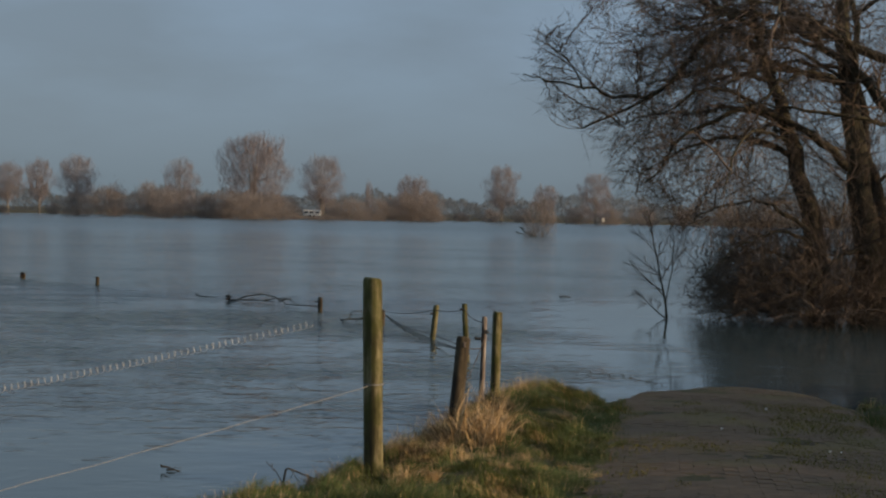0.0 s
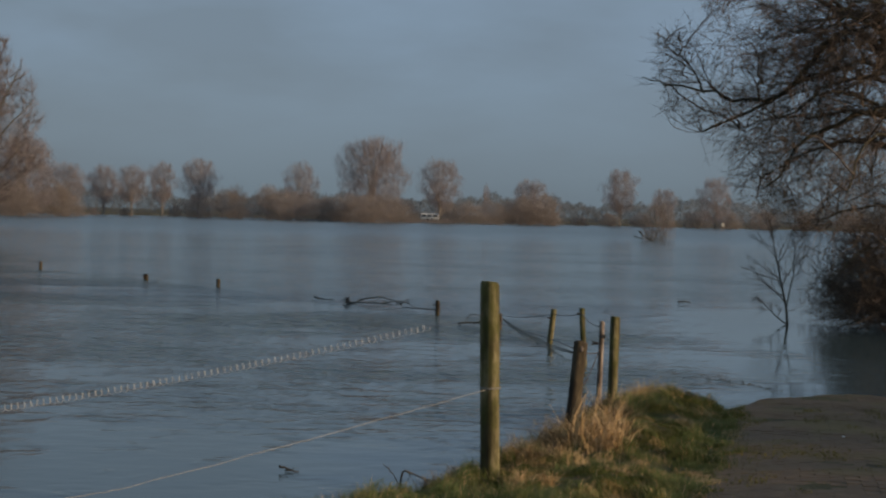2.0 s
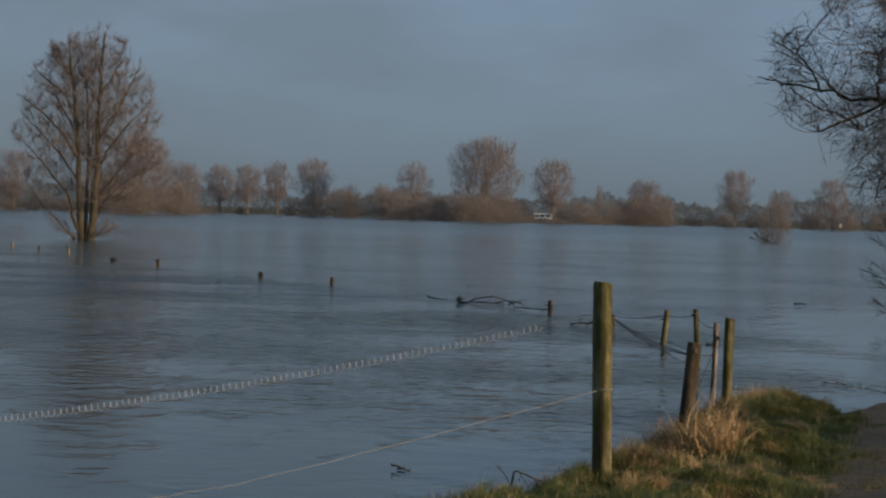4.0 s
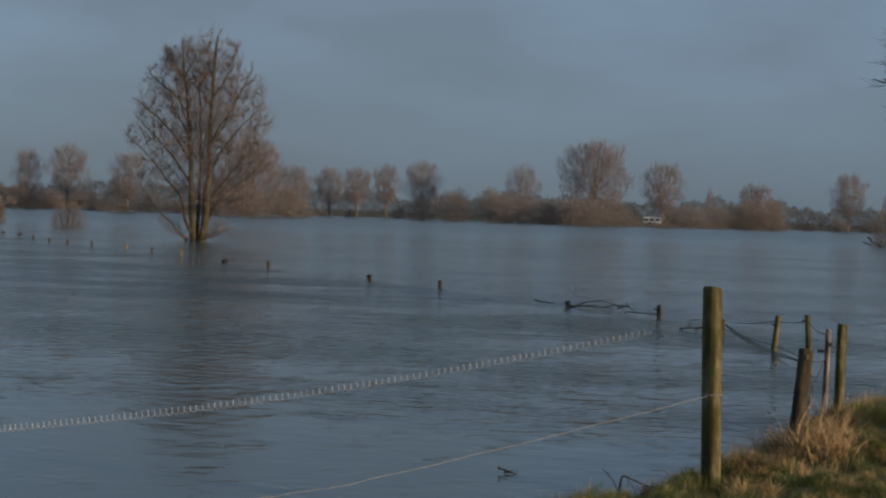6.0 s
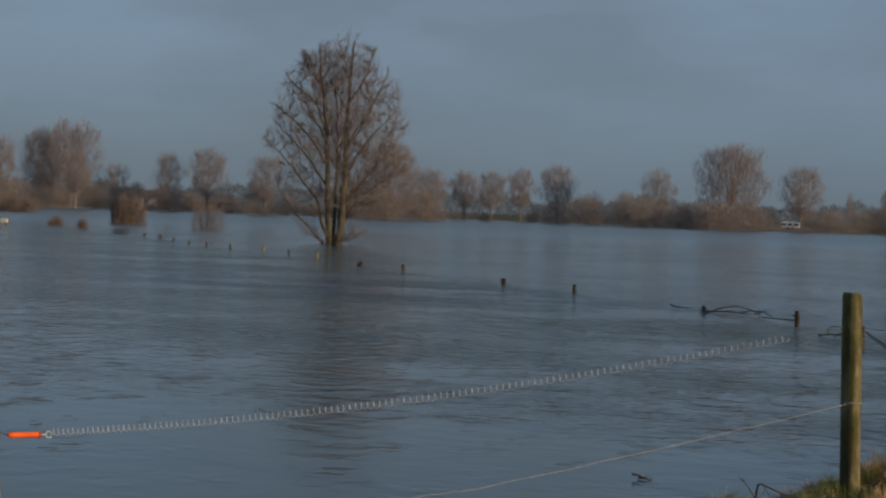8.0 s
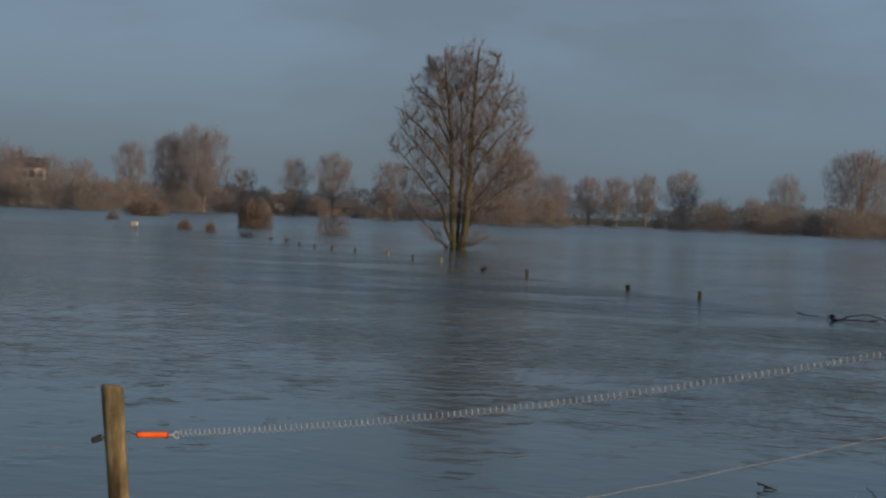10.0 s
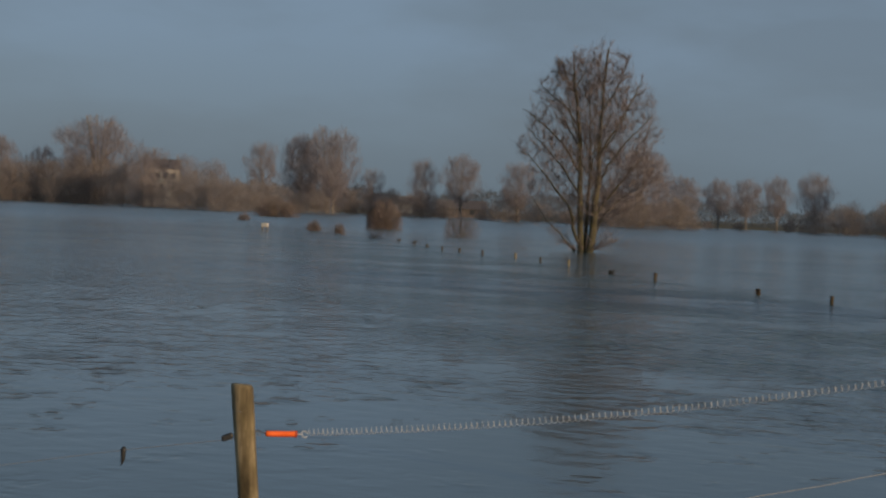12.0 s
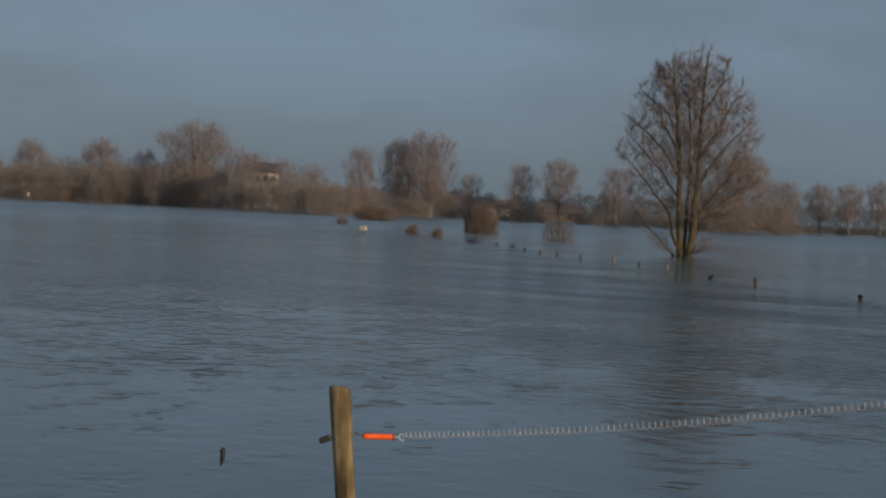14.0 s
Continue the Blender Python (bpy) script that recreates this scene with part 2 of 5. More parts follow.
# Soil and turf of the sheet of ground.
MAT_GROUND, nt, b = material("turf_and_soil", 0.95)
turf = ramp(nt, noise_tex(nt, 1.6, 5), [(0.3, (0.045, 0.042, 0.018)), (0.5, (0.08, 0.07, 0.032)), (0.7, (0.16, 0.125, 0.065))])
soil = ramp(nt, noise_tex(nt, 6.0, 5), [(0.3, (0.03, 0.024, 0.016)), (0.7, (0.085, 0.066, 0.045))])
nt.links.new(mix(nt, map_range(nt, noise_tex(nt, 0.9, 4), 0.5, 0.62), turf, soil), b.inputs["Base Color"])
bump(nt, b, noise_tex(nt, 25, 4), 0.8, 0.03)

# Clinker of the lane: brown, damp, mossy in patches.
MAT_BRICK, nt, b = material("lane_clinker", 0.75)
oi = nt.nodes.new("ShaderNodeObjectInfo")
ge = nt.nodes.new("ShaderNodeNewGeometry")
rnd = math_node(nt, "FRACT", math_node(nt, "ADD", oi.outputs["Random"], ge.outputs["Random Per Island"]))
co2 = nt.nodes.new("ShaderNodeNewGeometry")
nz = nt.nodes.new("ShaderNodeTexNoise")
nz.inputs["Scale"].default_value, nz.inputs["Detail"].default_value = 9.0, 5.0
nt.links.new(co2.outputs["Position"], nz.inputs["Vector"])
nz2 = nt.nodes.new("ShaderNodeTexNoise")
nz2.inputs["Scale"].default_value, nz2.inputs["Detail"].default_value = 0.9, 5.0
nt.links.new(co2.outputs["Position"], nz2.inputs["Vector"])
fac = math_node(nt, "ADD", math_node(nt, "MULTIPLY", nz.outputs["Fac"], 0.85), math_node(nt, "MULTIPLY", rnd, 0.12))
col = ramp(nt, fac, [(0.25, (0.085, 0.054, 0.030)), (0.5, (0.124, 0.080, 0.044)), (0.8, (0.18, 0.12, 0.071))])
col = mix(nt, math_node(nt, "MULTIPLY", map_range(nt, nz2.outputs["Fac"], 0.5, 0.66), 0.6), col, (0.115, 0.092, 0.026))
nt.links.new(col, b.inputs["Base Color"])
bump(nt, b, nz.outputs["Fac"], 0.7, 0.012)


# ---------------------------------------------------------------- mesh helpers
class Tubes:
    """Collects tapered tubes and ribbons into one mesh."""

    def __init__(self):
        self.v, self.f, self.n = [], [], 0

    def path(self, pts, radii, sides=3, cap=False):
        pts, radii = np.asarray(pts, float), np.asarray(radii, float)
        d = np.gradient(pts, axis=0)
        d /= np.linalg.norm(d, axis=1)[:, None] + 1e-9
        ref = np.array([0.31, 0.95, 0.05]) if abs(d[0, 1]) < 0.8 else np.array([0.95, 0.1, 0.3])
        u = np.cross(d, ref)
        u /= np.linalg.norm(u, axis=1)[:, None] + 1e-9
        w = np.cross(d, u)
        a = np.arange(sides) * (2 * np.pi / sides)
        ring = pts[:, None, :] + radii[:, None, None] * (np.cos(a)[None, :, None] * u[:, None, :] + np.sin(a)[None, :, None] * w[:, None, :])
        self.v.append(ring.reshape(-1, 3))
        k = len(pts)
        for i in range(k - 1):
            for j in range(sides):
                p, q = self.n + i * sides + j, self.n + i * sides + (j + 1) % sides
                self.f.append((p, q, q + sides, p + sides))
        if cap:
            self.f.append(tuple(self.n + j for j in range(sides))[::-1])
            self.f.append(tuple(self.n + (k - 1) * sides + j for j in range(sides)))
        self.n += k * sides

    def blade(self, base, tip, mid, side):
        """A narrow blade in two pieces that ends in a point."""
        self.v.append(np.array([base - side, base + side, mid + side * 0.8, mid - side * 0.8, tip]))
        n = self.n
        self.f += [(n, n + 1, n + 2, n + 3), (n + 3, n + 2, n + 4)]
        self.n += 5

    def slivers(self, base, tip, side):
        """Many thin shoots at once, each one long triangle."""
        k = len(base)
        self.v.append(np.stack([base - side, base + side, tip], 1).reshape(-1, 3))
        self.f += [(self.n + 3 * i, self.n + 3 * i + 1, self.n + 3 * i + 2) for i in range(k)]
        self.n += 3 * k

    def mesh(self, name, mat, smooth=True):
        me = bpy.data.meshes.new(name)
        me.from_pydata(np.concatenate(self.v).tolist(), [], self.f)
        me.materials.append(mat)
        if smooth:
            me.polygons.foreach_set("use_smooth", [True] * len(me.polygons))
        me.update()
        return me


def mesh_of(bm, name, mat, smooth=False):
    me = bpy.data.meshes.new(name)
    bm.to_mesh(me)
    bm.free()
    me.materials.append(mat)
    if smooth:
        me.polygons.foreach_set("use_smooth", [True] * len(me.polygons))
    return me


def part(name, data, material_, parent, label=""):
    """Links a bmesh or a mesh as one object under a thing or a part."""
    if isinstance(data, bmesh.types.BMesh):
        data = mesh_of(data, name, material_)
    ob = new(name, data)
    ob.parent = parent
    return tagged(ob, label)


def thing(name, m, label, category, group="", kind=""):
    ob = new(name)
    ob.matrix_world = m
    ob.empty_display_size = 0.2
    return tagged(ob, label, category, group, kind)


def box(bm, size, at, bevel=0.0):
    r = bmesh.ops.create_cube(bm, size=1.0, matrix=Matrix.Translation(at) @ Matrix.Diagonal((*size, 1)))
    if bevel:
        es = list({e for v in r["verts"] for e in v.link_edges})
        bmesh.ops.bevel(bm, geom=es, offset=bevel, segments=2, affect="EDGES", profile=0.5)
    return r


def unit(v):
    v = np.asarray(v, float)
    return v / (np.linalg.norm(v) + 1e-9)


def bent(rng, p, d, length, n, wander, lift):
    """A wandering line of n pieces from p along d; lift bends it up or down."""
    pts, p, d = [np.array(p, float)], np.array(p, float), unit(d)
    for _ in range(n):
        d = unit(d + rng.normal(0, wander, 3) + (0, 0, lift))
        p = p + d * (length / n)
        pts.append(p)
    return np.array(pts)


def along(pts, t):
    i = min(int(t * (len(pts) - 1)), len(pts) - 2)
    k = t * (len(pts) - 1) - i
    return pts[i] * (1 - k) + pts[i + 1] * k, unit(pts[i + 1] - pts[i])


def spread(rng, d, lo, hi):
    """A direction that leaves d by an angle between lo and hi degrees."""
    side = unit(np.cross(d, rng.normal(0, 1, 3)))
    a = radians(rng.uniform(lo, hi))
    return unit(d * np.cos(a) + side * np.sin(a))


def branch_out(rng, T, pts, r, depth, spec):
    """Branches on the line pts; spec: per level (count, length, spread lo, hi, wander, lift, pieces, sides)."""
    count, ratio, lo, hi, wander, lift, n, sides = spec[depth]
    size = np.sum(np.linalg.norm(np.diff(pts, axis=0), axis=1))
    for k in range(count):
        t = 0.2 + 0.8 * (k + rng.uniform(0, 1)) / count
        p, d = along(pts, min(t, 0.999))
        L = size * ratio * (1.15 - 0.65 * t) * rng.uniform(0.7, 1.25)
        q = bent(rng, p, spread(rng, d, lo, hi), L, n, wander, lift)
        rr = max(r * (1 - 0.65 * t) * 0.5, spec[-1])
        if q[-1][2] < 0.03:
            q[:, 2] = np.maximum(q[:, 2], 0.03)
        T.path(q, np.linspace(rr, max(rr * 0.4, spec[-1] * 0.7), n + 1), sides)
        if depth + 2 < len(spec):
            branch_out(rng, T, q, rr, depth + 1, spec)


def fill_crown(rng, T, nodes, sample, levels, drop=1.2):
    """Fills a crown's space: on each level new shoots reach from the nearest wood to points of that space.
    levels: (count, thick end, thin end, pieces, arch, sides)."""
    for count, r0, r1, n, arch, sides in levels:
        goal = sample(rng, count)
        new_nodes, lines = [], []
        for k in range(0, count, 400):
            g = goal[k:k + 400]
            diff = g[:, None, :] - nodes[None]
            dist = np.linalg.norm(diff, axis=2)
            near = np.argmin(dist + drop * np.maximum(0, 0.35 * dist - diff[:, :, 2]), axis=1)
            for t, i in zip(g, near):
                p = nodes[i]
                L = np.linalg.norm(t - p)
                c = (p + t) / 2 + np.array((0, 0, arch * L)) + rng.normal(0, 0.10 * L, 3)
                q = np.linspace(0, 1, n + 1)[:, None]
                line = p * (1 - q) ** 2 + 2 * c * q * (1 - q) + t * q ** 2
                line[1:-1] += rng.normal(0, 0.03 * L, (n - 1, 3)) if n > 1 else 0
                T.path(line, np.linspace(r0, r1, n + 1), sides)
                new_nodes.append(line[1:])
                lines.append(line)
        nodes = np.concatenate([nodes] + new_nodes)
    return lines


def spray(rng, T, lines, per, length, angle, lift, r, pieces=3, sub=0, wander=0.12, heart=None, push=0.0):
    """Twigs on each line that carry on its way, fanned out; heart and push turn them away from a crown's middle."""
    for line in lines:
        for k in range(per):
            t = 0.999 if k == 0 else rng.uniform(0.25, 1.0)
            p, d = along(line, min(t, 0.999))
            if push:
                d = unit(d + push * unit(p - heart))
            L = rng.uniform(*length)
            q = bent(rng, p, spread(rng, d, 0.15 * angle, angle), L, pieces, wander, lift)
            T.path(q, np.linspace(r, r * 0.55, pieces + 1), 3)
            for _ in range(sub):
                p2, d2 = along(q, rng.uniform(0.15, 0.9))
                q2 = bent(rng, p2, spread(rng, d2, 20, 50), L * rng.uniform(0.3, 0.6), max(1, pieces - 1), wander, lift)
                T.path(q2, np.linspace(r * 0.75, r * 0.5, len(q2)), 3)


def fine_twigs(rng, T, pts, heart, length, width, up=0.8, loose=0.45):
    """Evenly strewn fine twigs that point outwards and up."""
    n = len(pts)
    d = pts - heart
    d /= np.linalg.norm(d, axis=1)[:, None] + 1e-9
    d = d + (0, 0, up) + rng.normal(0, loose, (n, 3))
    d /= np.linalg.norm(d, axis=1)[:, None]
    L = rng.uniform(*length, n)[:, None]
    s = np.cross(d, rng.normal(0, 1, (n, 3)))
    s /= np.linalg.norm(s, axis=1)[:, None] + 1e-9
    T.slivers(pts - d * L * 0.6, pts + d * L * 0.4, s * width * rng.uniform(0.6, 1.2, n)[:, None])


# ---------------------------------------------------------------- ground, water, lane
# Outline of the dry land round the eye, clockwise from behind.
LAND = np.array([(-60, -60), (-60, -20), (-9, 4), (-4.7, 7.4), (-2.1, 8.8), (-1.32, 9.7), (-0.92, 10.25), (-0.66, 10.85), (-0.44, 11.9), (-0.36, 12.9),
                 (-0.15, 13.7), (0.2, 15.6), (0.45, 17.0), (0.85, 18.2), (1.38, 19.2), (1.9, 25), (5.6, 25), (4.95, 18.2), (5.4, 17.2), (10, 15), (60, 10), (60, -60)])
ROAD_L = lambda y: 0.87 + (y - 10.56) * 0.134
ROAD_W = 2.72


def smooth01(x):
    x = np.clip(x, 0, 1)
    return x * x * (3 - 2 * x)


def land_distance(x, y):
    """Signed distance to the land's outline, positive on land."""
    best, inside = np.full(x.shape, 1e9), np.zeros(x.shape, bool)
    for (x0, y0), (x1, y1) in zip(LAND, np.roll(LAND, -1, axis=0)):
        dx, dy = x1 - x0, y1 - y0
        k = np.clip(((x - x0) * dx + (y - y0) * dy) / (dx * dx + dy * dy), 0, 1)
        best = np.minimum(best, np.hypot(x - x0 - k * dx, y - y0 - k * dy))
        if y0 != y1:
            inside ^= ((y0 > y) != (y1 > y)) & (x < dx * (y - y0) / dy + x0)
    return np.where(inside, best, -best)


def lumps(x, y, s, seed):
    """Smooth random hummocks made of a few crossed waves."""
    rng = np.random.default_rng(seed)
    out = np.zeros_like(x)
    for _ in range(9):
        a, k, p = rng.uniform(0, 6.28), s * rng.uniform(0.6, 1.8), rng.uniform(0, 6.28)
        out += np.sin((x * np.cos(a) + y * np.sin(a)) * k + p)
    return out / 9


def lane_height(x, y):
    u = (x - ROAD_L(y)) / ROAD_W
    return np.minimum(0.6, 0.0305 * (18.4 - y)) + 0.06 * (1 - (2 * np.clip(u, -0.2, 1.2) - 1) ** 2)


def shore_radius(az):
    """Distance of the far bank by direction in degrees to the left of ahead."""
    return 466 + 7 * np.sin(az * 0.21) + 5 * np.sin(az * 0.77 + 1)


def ground_height(x, y):
    x, y = np.asarray(x, float), np.asarray(y, float)
    sd = land_distance(x, y)
    road = smooth01((x - ROAD_L(y) + 0.25) / 0.3) * smooth01((ROAD_L(y) + ROAD_W + 0.3 - x) / 0.3)
    berm = 0.17 * smooth01((sd + 0.05) / 0.35) * smooth01((ROAD_L(y) + 0.05 - x) / 0.75) * smooth01((19.4 - y) / 1.2) * smooth01((y - 6) / 3)
    berm *= 1 + 0.25 * np.exp(-((y - 15.0) / 2.0) ** 2) + 0.5 * np.exp(-((y - 17.6) / 1.0) ** 2) + 0.15 * np.exp(-((y - 10.4) / 0.9) ** 2) - 0.45 * np.exp(-((y - 12.4) / 0.7) ** 2)
    berm = berm + 0.085 * np.exp(-((x + 0.68) / 0.26) ** 2 - ((y - 10.6) / 0.45) ** 2)
    rough = (1 - road) * (0.07 * lumps(x, y, 5, 3) + 0.075 * lumps(x, y, 13, 4)) + road * 0.008 * lumps(x, y, 3, 5)
    z = lane_height(x, y) + berm + rough * smooth01((sd + 0.6) / 0.6) - 0.003 * road
    right = smooth01((x - ROAD_L(y) - ROAD_W) / 0.4)
    z = z + right * 0.10 * smooth01((sd) / 0.4)
    z = np.where(sd < 0, z - 0.95 * (-sd), z)
    z = np.maximum(z, -0.9)
    r, az = np.hypot(x, y), np.degrees(np.arctan2(-x, y))
    far = smooth01((r - shore_radius(az)) / 6)
    return np.where(r > 120, -0.9 + 1.35 * far + 0.15 * smooth01((r - 500) / 200), z)


rad = np.concatenate([[0.0], np.arange(0.6, 6, 0.6), np.arange(6, 22, 0.14), np.arange(22, 60, 3), np.arange(60, 360, 30), np.arange(360, 500, 5), [520, 560, 600, 800, 1200, 2000, 3500, 4800]])
ang = np.radians(np.concatenate([np.arange(-24, 30, 0.35), np.arange(30, 336, 3.0)]))
RR, AA = np.meshgrid(rad[1:], ang, indexing="ij")
gx, gy = -RR * np.sin(AA), RR * np.cos(AA)
gz = ground_height(gx, gy)
nr, na = gx.shape
verts = [(0, 0, float(ground_height(np.zeros(1), np.zeros(1))[0]))] + np.stack([gx, gy, gz], -1).reshape(-1, 3).tolist()
faces = [(0, 1 + j, 1 + (j + 1) % na) for j in range(na)]
for i in range(nr - 1):
    for j in range(na):
        a, b_ = 1 + i * na + j, 1 + i * na + (j + 1) % na
        faces.append((a, a + na, b_ + na, b_))
me = bpy.data.meshes.new("ground")
me.from_pydata(verts, [], faces)
me.materials.append(MAT_GROUND)
me.polygons.foreach_set("use_smooth", [True] * len(me.polygons))
me.update()
ground = tagged(new("ground", me), "rough grassy ground sloping down under the flood water", "ground", kind="structure")

ring = np.array([0.0, 12, 40, 120, 300, 450, 500])
wa = np.radians(np.arange(0, 360, 4))
wv = [(0, 0, 0)] + [(-r * math.sin(a), r * math.cos(a), 0) for r in ring[1:] for a in wa]
wf = [(0, 1 + j, 1 + (j + 1) % len(wa)) for j in range(len(wa))]
for i in range(len(ring) - 2):
    for j in range(len(wa)):
        a, b_ = 1 + i * len(wa) + j, 1 + i * len(wa) + (j + 1) % len(wa)
        wf.append((a, a + len(wa), b_ + len(wa), b_))
me = bpy.data.meshes.new("water")
me.from_pydata(wv, [], wf)
me.materials.append(MAT_WATER)
me.update()
water = tagged(new("water", me), "grey-blue wind-rippled flood water over the fields", "water", kind="structure")


# ---------------------------------------------------------------- trees
def stem_line(points, n=12, jitter=0.0, rng=None):
    """A smooth line through a few points."""
    p = np.array(points, float)
    t = np.linspace(0, 1, len(p))
    s = np.linspace(0, 1, n)
    out = np.stack([np.interp(s, t, p[:, i]) for i in range(3)], 1)
    for _ in range(2):
        out[1:-1] = (out[:-2] + 2 * out[1:-1] + out[2:]) / 4
    if rng is not None:
        out[1:] += rng.normal(0, jitter, (n - 1, 3))
    return out


def grow(rng, T, pts, r, level, spec, allow=None):
    """Shoots on the line pts, level by level; spec rows: (count, length, spread lo, hi, lift, pieces, from).
    Gives back the lines of the last level."""
    count, ratio, lo, hi, lift, n, first = spec[level]
    size = np.sum(np.linalg.norm(np.diff(pts, axis=0), axis=1))
    last = []
    for k in range(count):
        t = min(first + (1 - first) * (k + rng.uniform(0, 1)) / count, 0.999)
        p, d = along(pts, t)
        L = size * ratio * (1.2 - 0.55 * t) * rng.uniform(0.65, 1.3)
        q = bent(rng, p, spread(rng, d, lo, hi), L, n, 0.10, lift)
        if allow is not None and not allow(q[-1]):
            continue
        rr = max(r * (1 - 0.6 * t) * 0.55, spec[-1])
        T.path(q, np.linspace(rr, max(rr * 0.45, spec[-1] * 0.7), n + 1), 4 if level == 0 else 3)
        last += grow(rng, T, q, rr, level + 1, spec, allow) if level + 2 < len(spec) else [q]
    return last


def twig_ends(rng, T, lines, per, length, width, loose, lift):
    """Fine shoots on each line that carry on its way."""
    base, way = [], []
    for q in lines:
        for _ in range(per):
            p, d = along(q, rng.uniform(0.2, 0.999))
            base.append(p)
            way.append(d)
    base, way = np.array(base), np.array(way)
    way = way + rng.normal(0, loose, way.shape) + (0, 0, lift)
    way /= np.linalg.norm(way, axis=1)[:, None]
    side = np.cross(way, rng.normal(0, 1, way.shape))
    side /= np.linalg.norm(side, axis=1)[:, None] + 1e-9
    T.slivers(base, base + way * rng.uniform(*length, len(base))[:, None], side * width)


def willow():
    """The big bare willow that stands in the water beside the lane."""
    rng = np.random.default_rng(11)
    ob = thing("willow_tree", pose(8.8, 34.2, -0.3), "large bare old willow with arching limbs, standing in flood water", "tree")
    trunk, crown = Tubes(), Tubes()
    stems = [
        ([(-0.85, 0.1, 0), (-1.0, 0.1, 1.5), (-1.2, 0, 2.8), (-1.6, 0, 4.1), (-1.9, -0.1, 5.0), (-2.2, -0.2, 5.7), (-2.6, -0.3, 7.2)], 0.25),
        ([(0.1, -0.3, 0), (0.05, -0.3, 1.5), (-0.1, -0.2, 2.8), (-0.4, -0.2, 4.4), (-0.5, -0.1, 5.6), (-0.6, 0, 7.2), (-0.8, 0, 9.4)], 0.33),
        ([(0.5, -0.2, 0.4), (0.9, -0.3, 2.6), (1.4, -0.5, 4.6), (2.4, -0.4, 7.4), (3.0, -0.2, 9.6)], 0.26),
        ([(0.2, 0.3, 0), (0.7, 0.9, 2.0), (0.4, 1.8, 4.4), (0.2, 2.4, 8.0)], 0.20),
        ([(0.5, 0.2, 0.5), (1.9, 0.0, 2.2), (3.6, 0.0, 4.2), (5.2, 0.1, 6.0)], 0.22),
        ([(1.7, 0.0, 2.1), (1.1, -0.3, 3.6), (0.4, -0.4, 4.7), (-0.1, -0.4, 5.3), (-0.8, -0.4, 5.8), (-1.8, -0.5, 6.6), (-3.0, -0.5, 7.9)], 0.15),
        ([(1.3, -0.5, 4.5), (0.9, -0.6, 5.3), (0.3, -0.6, 5.7), (-1.2, -0.6, 6.3), (-2.2, -0.6, 6.2), (-3.4, -0.7, 6.7), (-4.8, -0.7, 7.3)], 0.13),
    ]
    limbs = [
        ([(-2.0, -0.1, 5.4), (-2.5, -0.3, 6.1), (-3.0, -0.4, 6.4), (-3.5, -0.5, 6.1), (-3.8, -0.5, 5.6), (-4.1, -0.5, 5.2), (-4.6, -0.4, 4.8), (-5.3, -0.3, 4.5), (-6.0, -0.2, 4.2)], 0.105),
        ([(-4.4, -0.4, 4.95), (-4.9, -0.4, 4.85), (-5.5, -0.3, 4.9), (-6.2, -0.3, 5.1), (-6.8, -0.2, 5.2), (-7.2, -0.2, 5.35)], 0.048),
        ([(-5.9, -0.3, 5.0), (-6.2, -0.3, 5.5), (-6.8, -0.3, 6.1)], 0.028),
        ([(-0.2, -0.2, 3.3), (-0.7, -0.3, 3.8), (-1.4, -0.5, 4.3), (-2.5, -0.7, 4.7), (-3.4, -0.8, 4.5), (-4.1, -0.8, 3.8), (-4.7, -0.8, 3.1)], 0.11),
        ([(1.2, -0.6, 4.2), (-0.4, -0.9, 4.5), (-1.4, -1.0, 4.6), (-2.2, -1.0, 4.75), (-3.2, -1.1, 4.6)], 0.06),
        ([(-1.2, -0.2, 2.2), (-1.8, -0.4, 2.55), (-2.2, -0.5, 2.8), (-2.8, -0.5, 2.75), (-3.5, -0.5, 2.5), (-3.9, -0.5, 2.1)], 0.055),
        ([(-1.5, 0.0, 3.7), (-2.6, 0.4, 4.2), (-3.6, 0.7, 3.9), (-4.6, 0.9, 3.3)], 0.07),
        ([(-0.9, 0.0, 1.1), (-1.9, -0.5, 1.35), (-2.5, -0.7, 1.0), (-3.2, -0.7, 0.5)], 0.05),
        ([(-0.6, -0.3, 0.6), (-1.4, -1.0, 0.95), (-2.3, -1.3, 0.8), (-3.2, -1.4, 0.4)], 0.045),
        ([(-0.5, 0.3, 0.8), (-1.5, 1.0, 1.3), (-2.3, 1.3, 1.1), (-3.0, 1.3, 0.6)], 0.045),
        ([(0.0, -0.4, 1.6), (-0.5, -1.3, 1.9), (-1.2, -1.9, 1.5), (-1.8, -2.2, 0.8)], 0.05),
        ([(0.1, -0.3, 1.3), (0.2, -1.4, 1.7), (0.0, -2.2, 1.3), (-0.3, -2.8, 0.7)], 0.05),
        ([(-1.0, 0.0, 1.9), (-2.0, -0.8, 2.2), (-2.9, -1.0, 1.8), (-3.5, -1.0, 1.2)], 0.05),
        ([(-1.1, 0.1, 1.5), (-2.0, 0.7, 1.8), (-2.8, 0.8, 1.5), (-3.4, 0.8, 0.9)], 0.05),
    ]
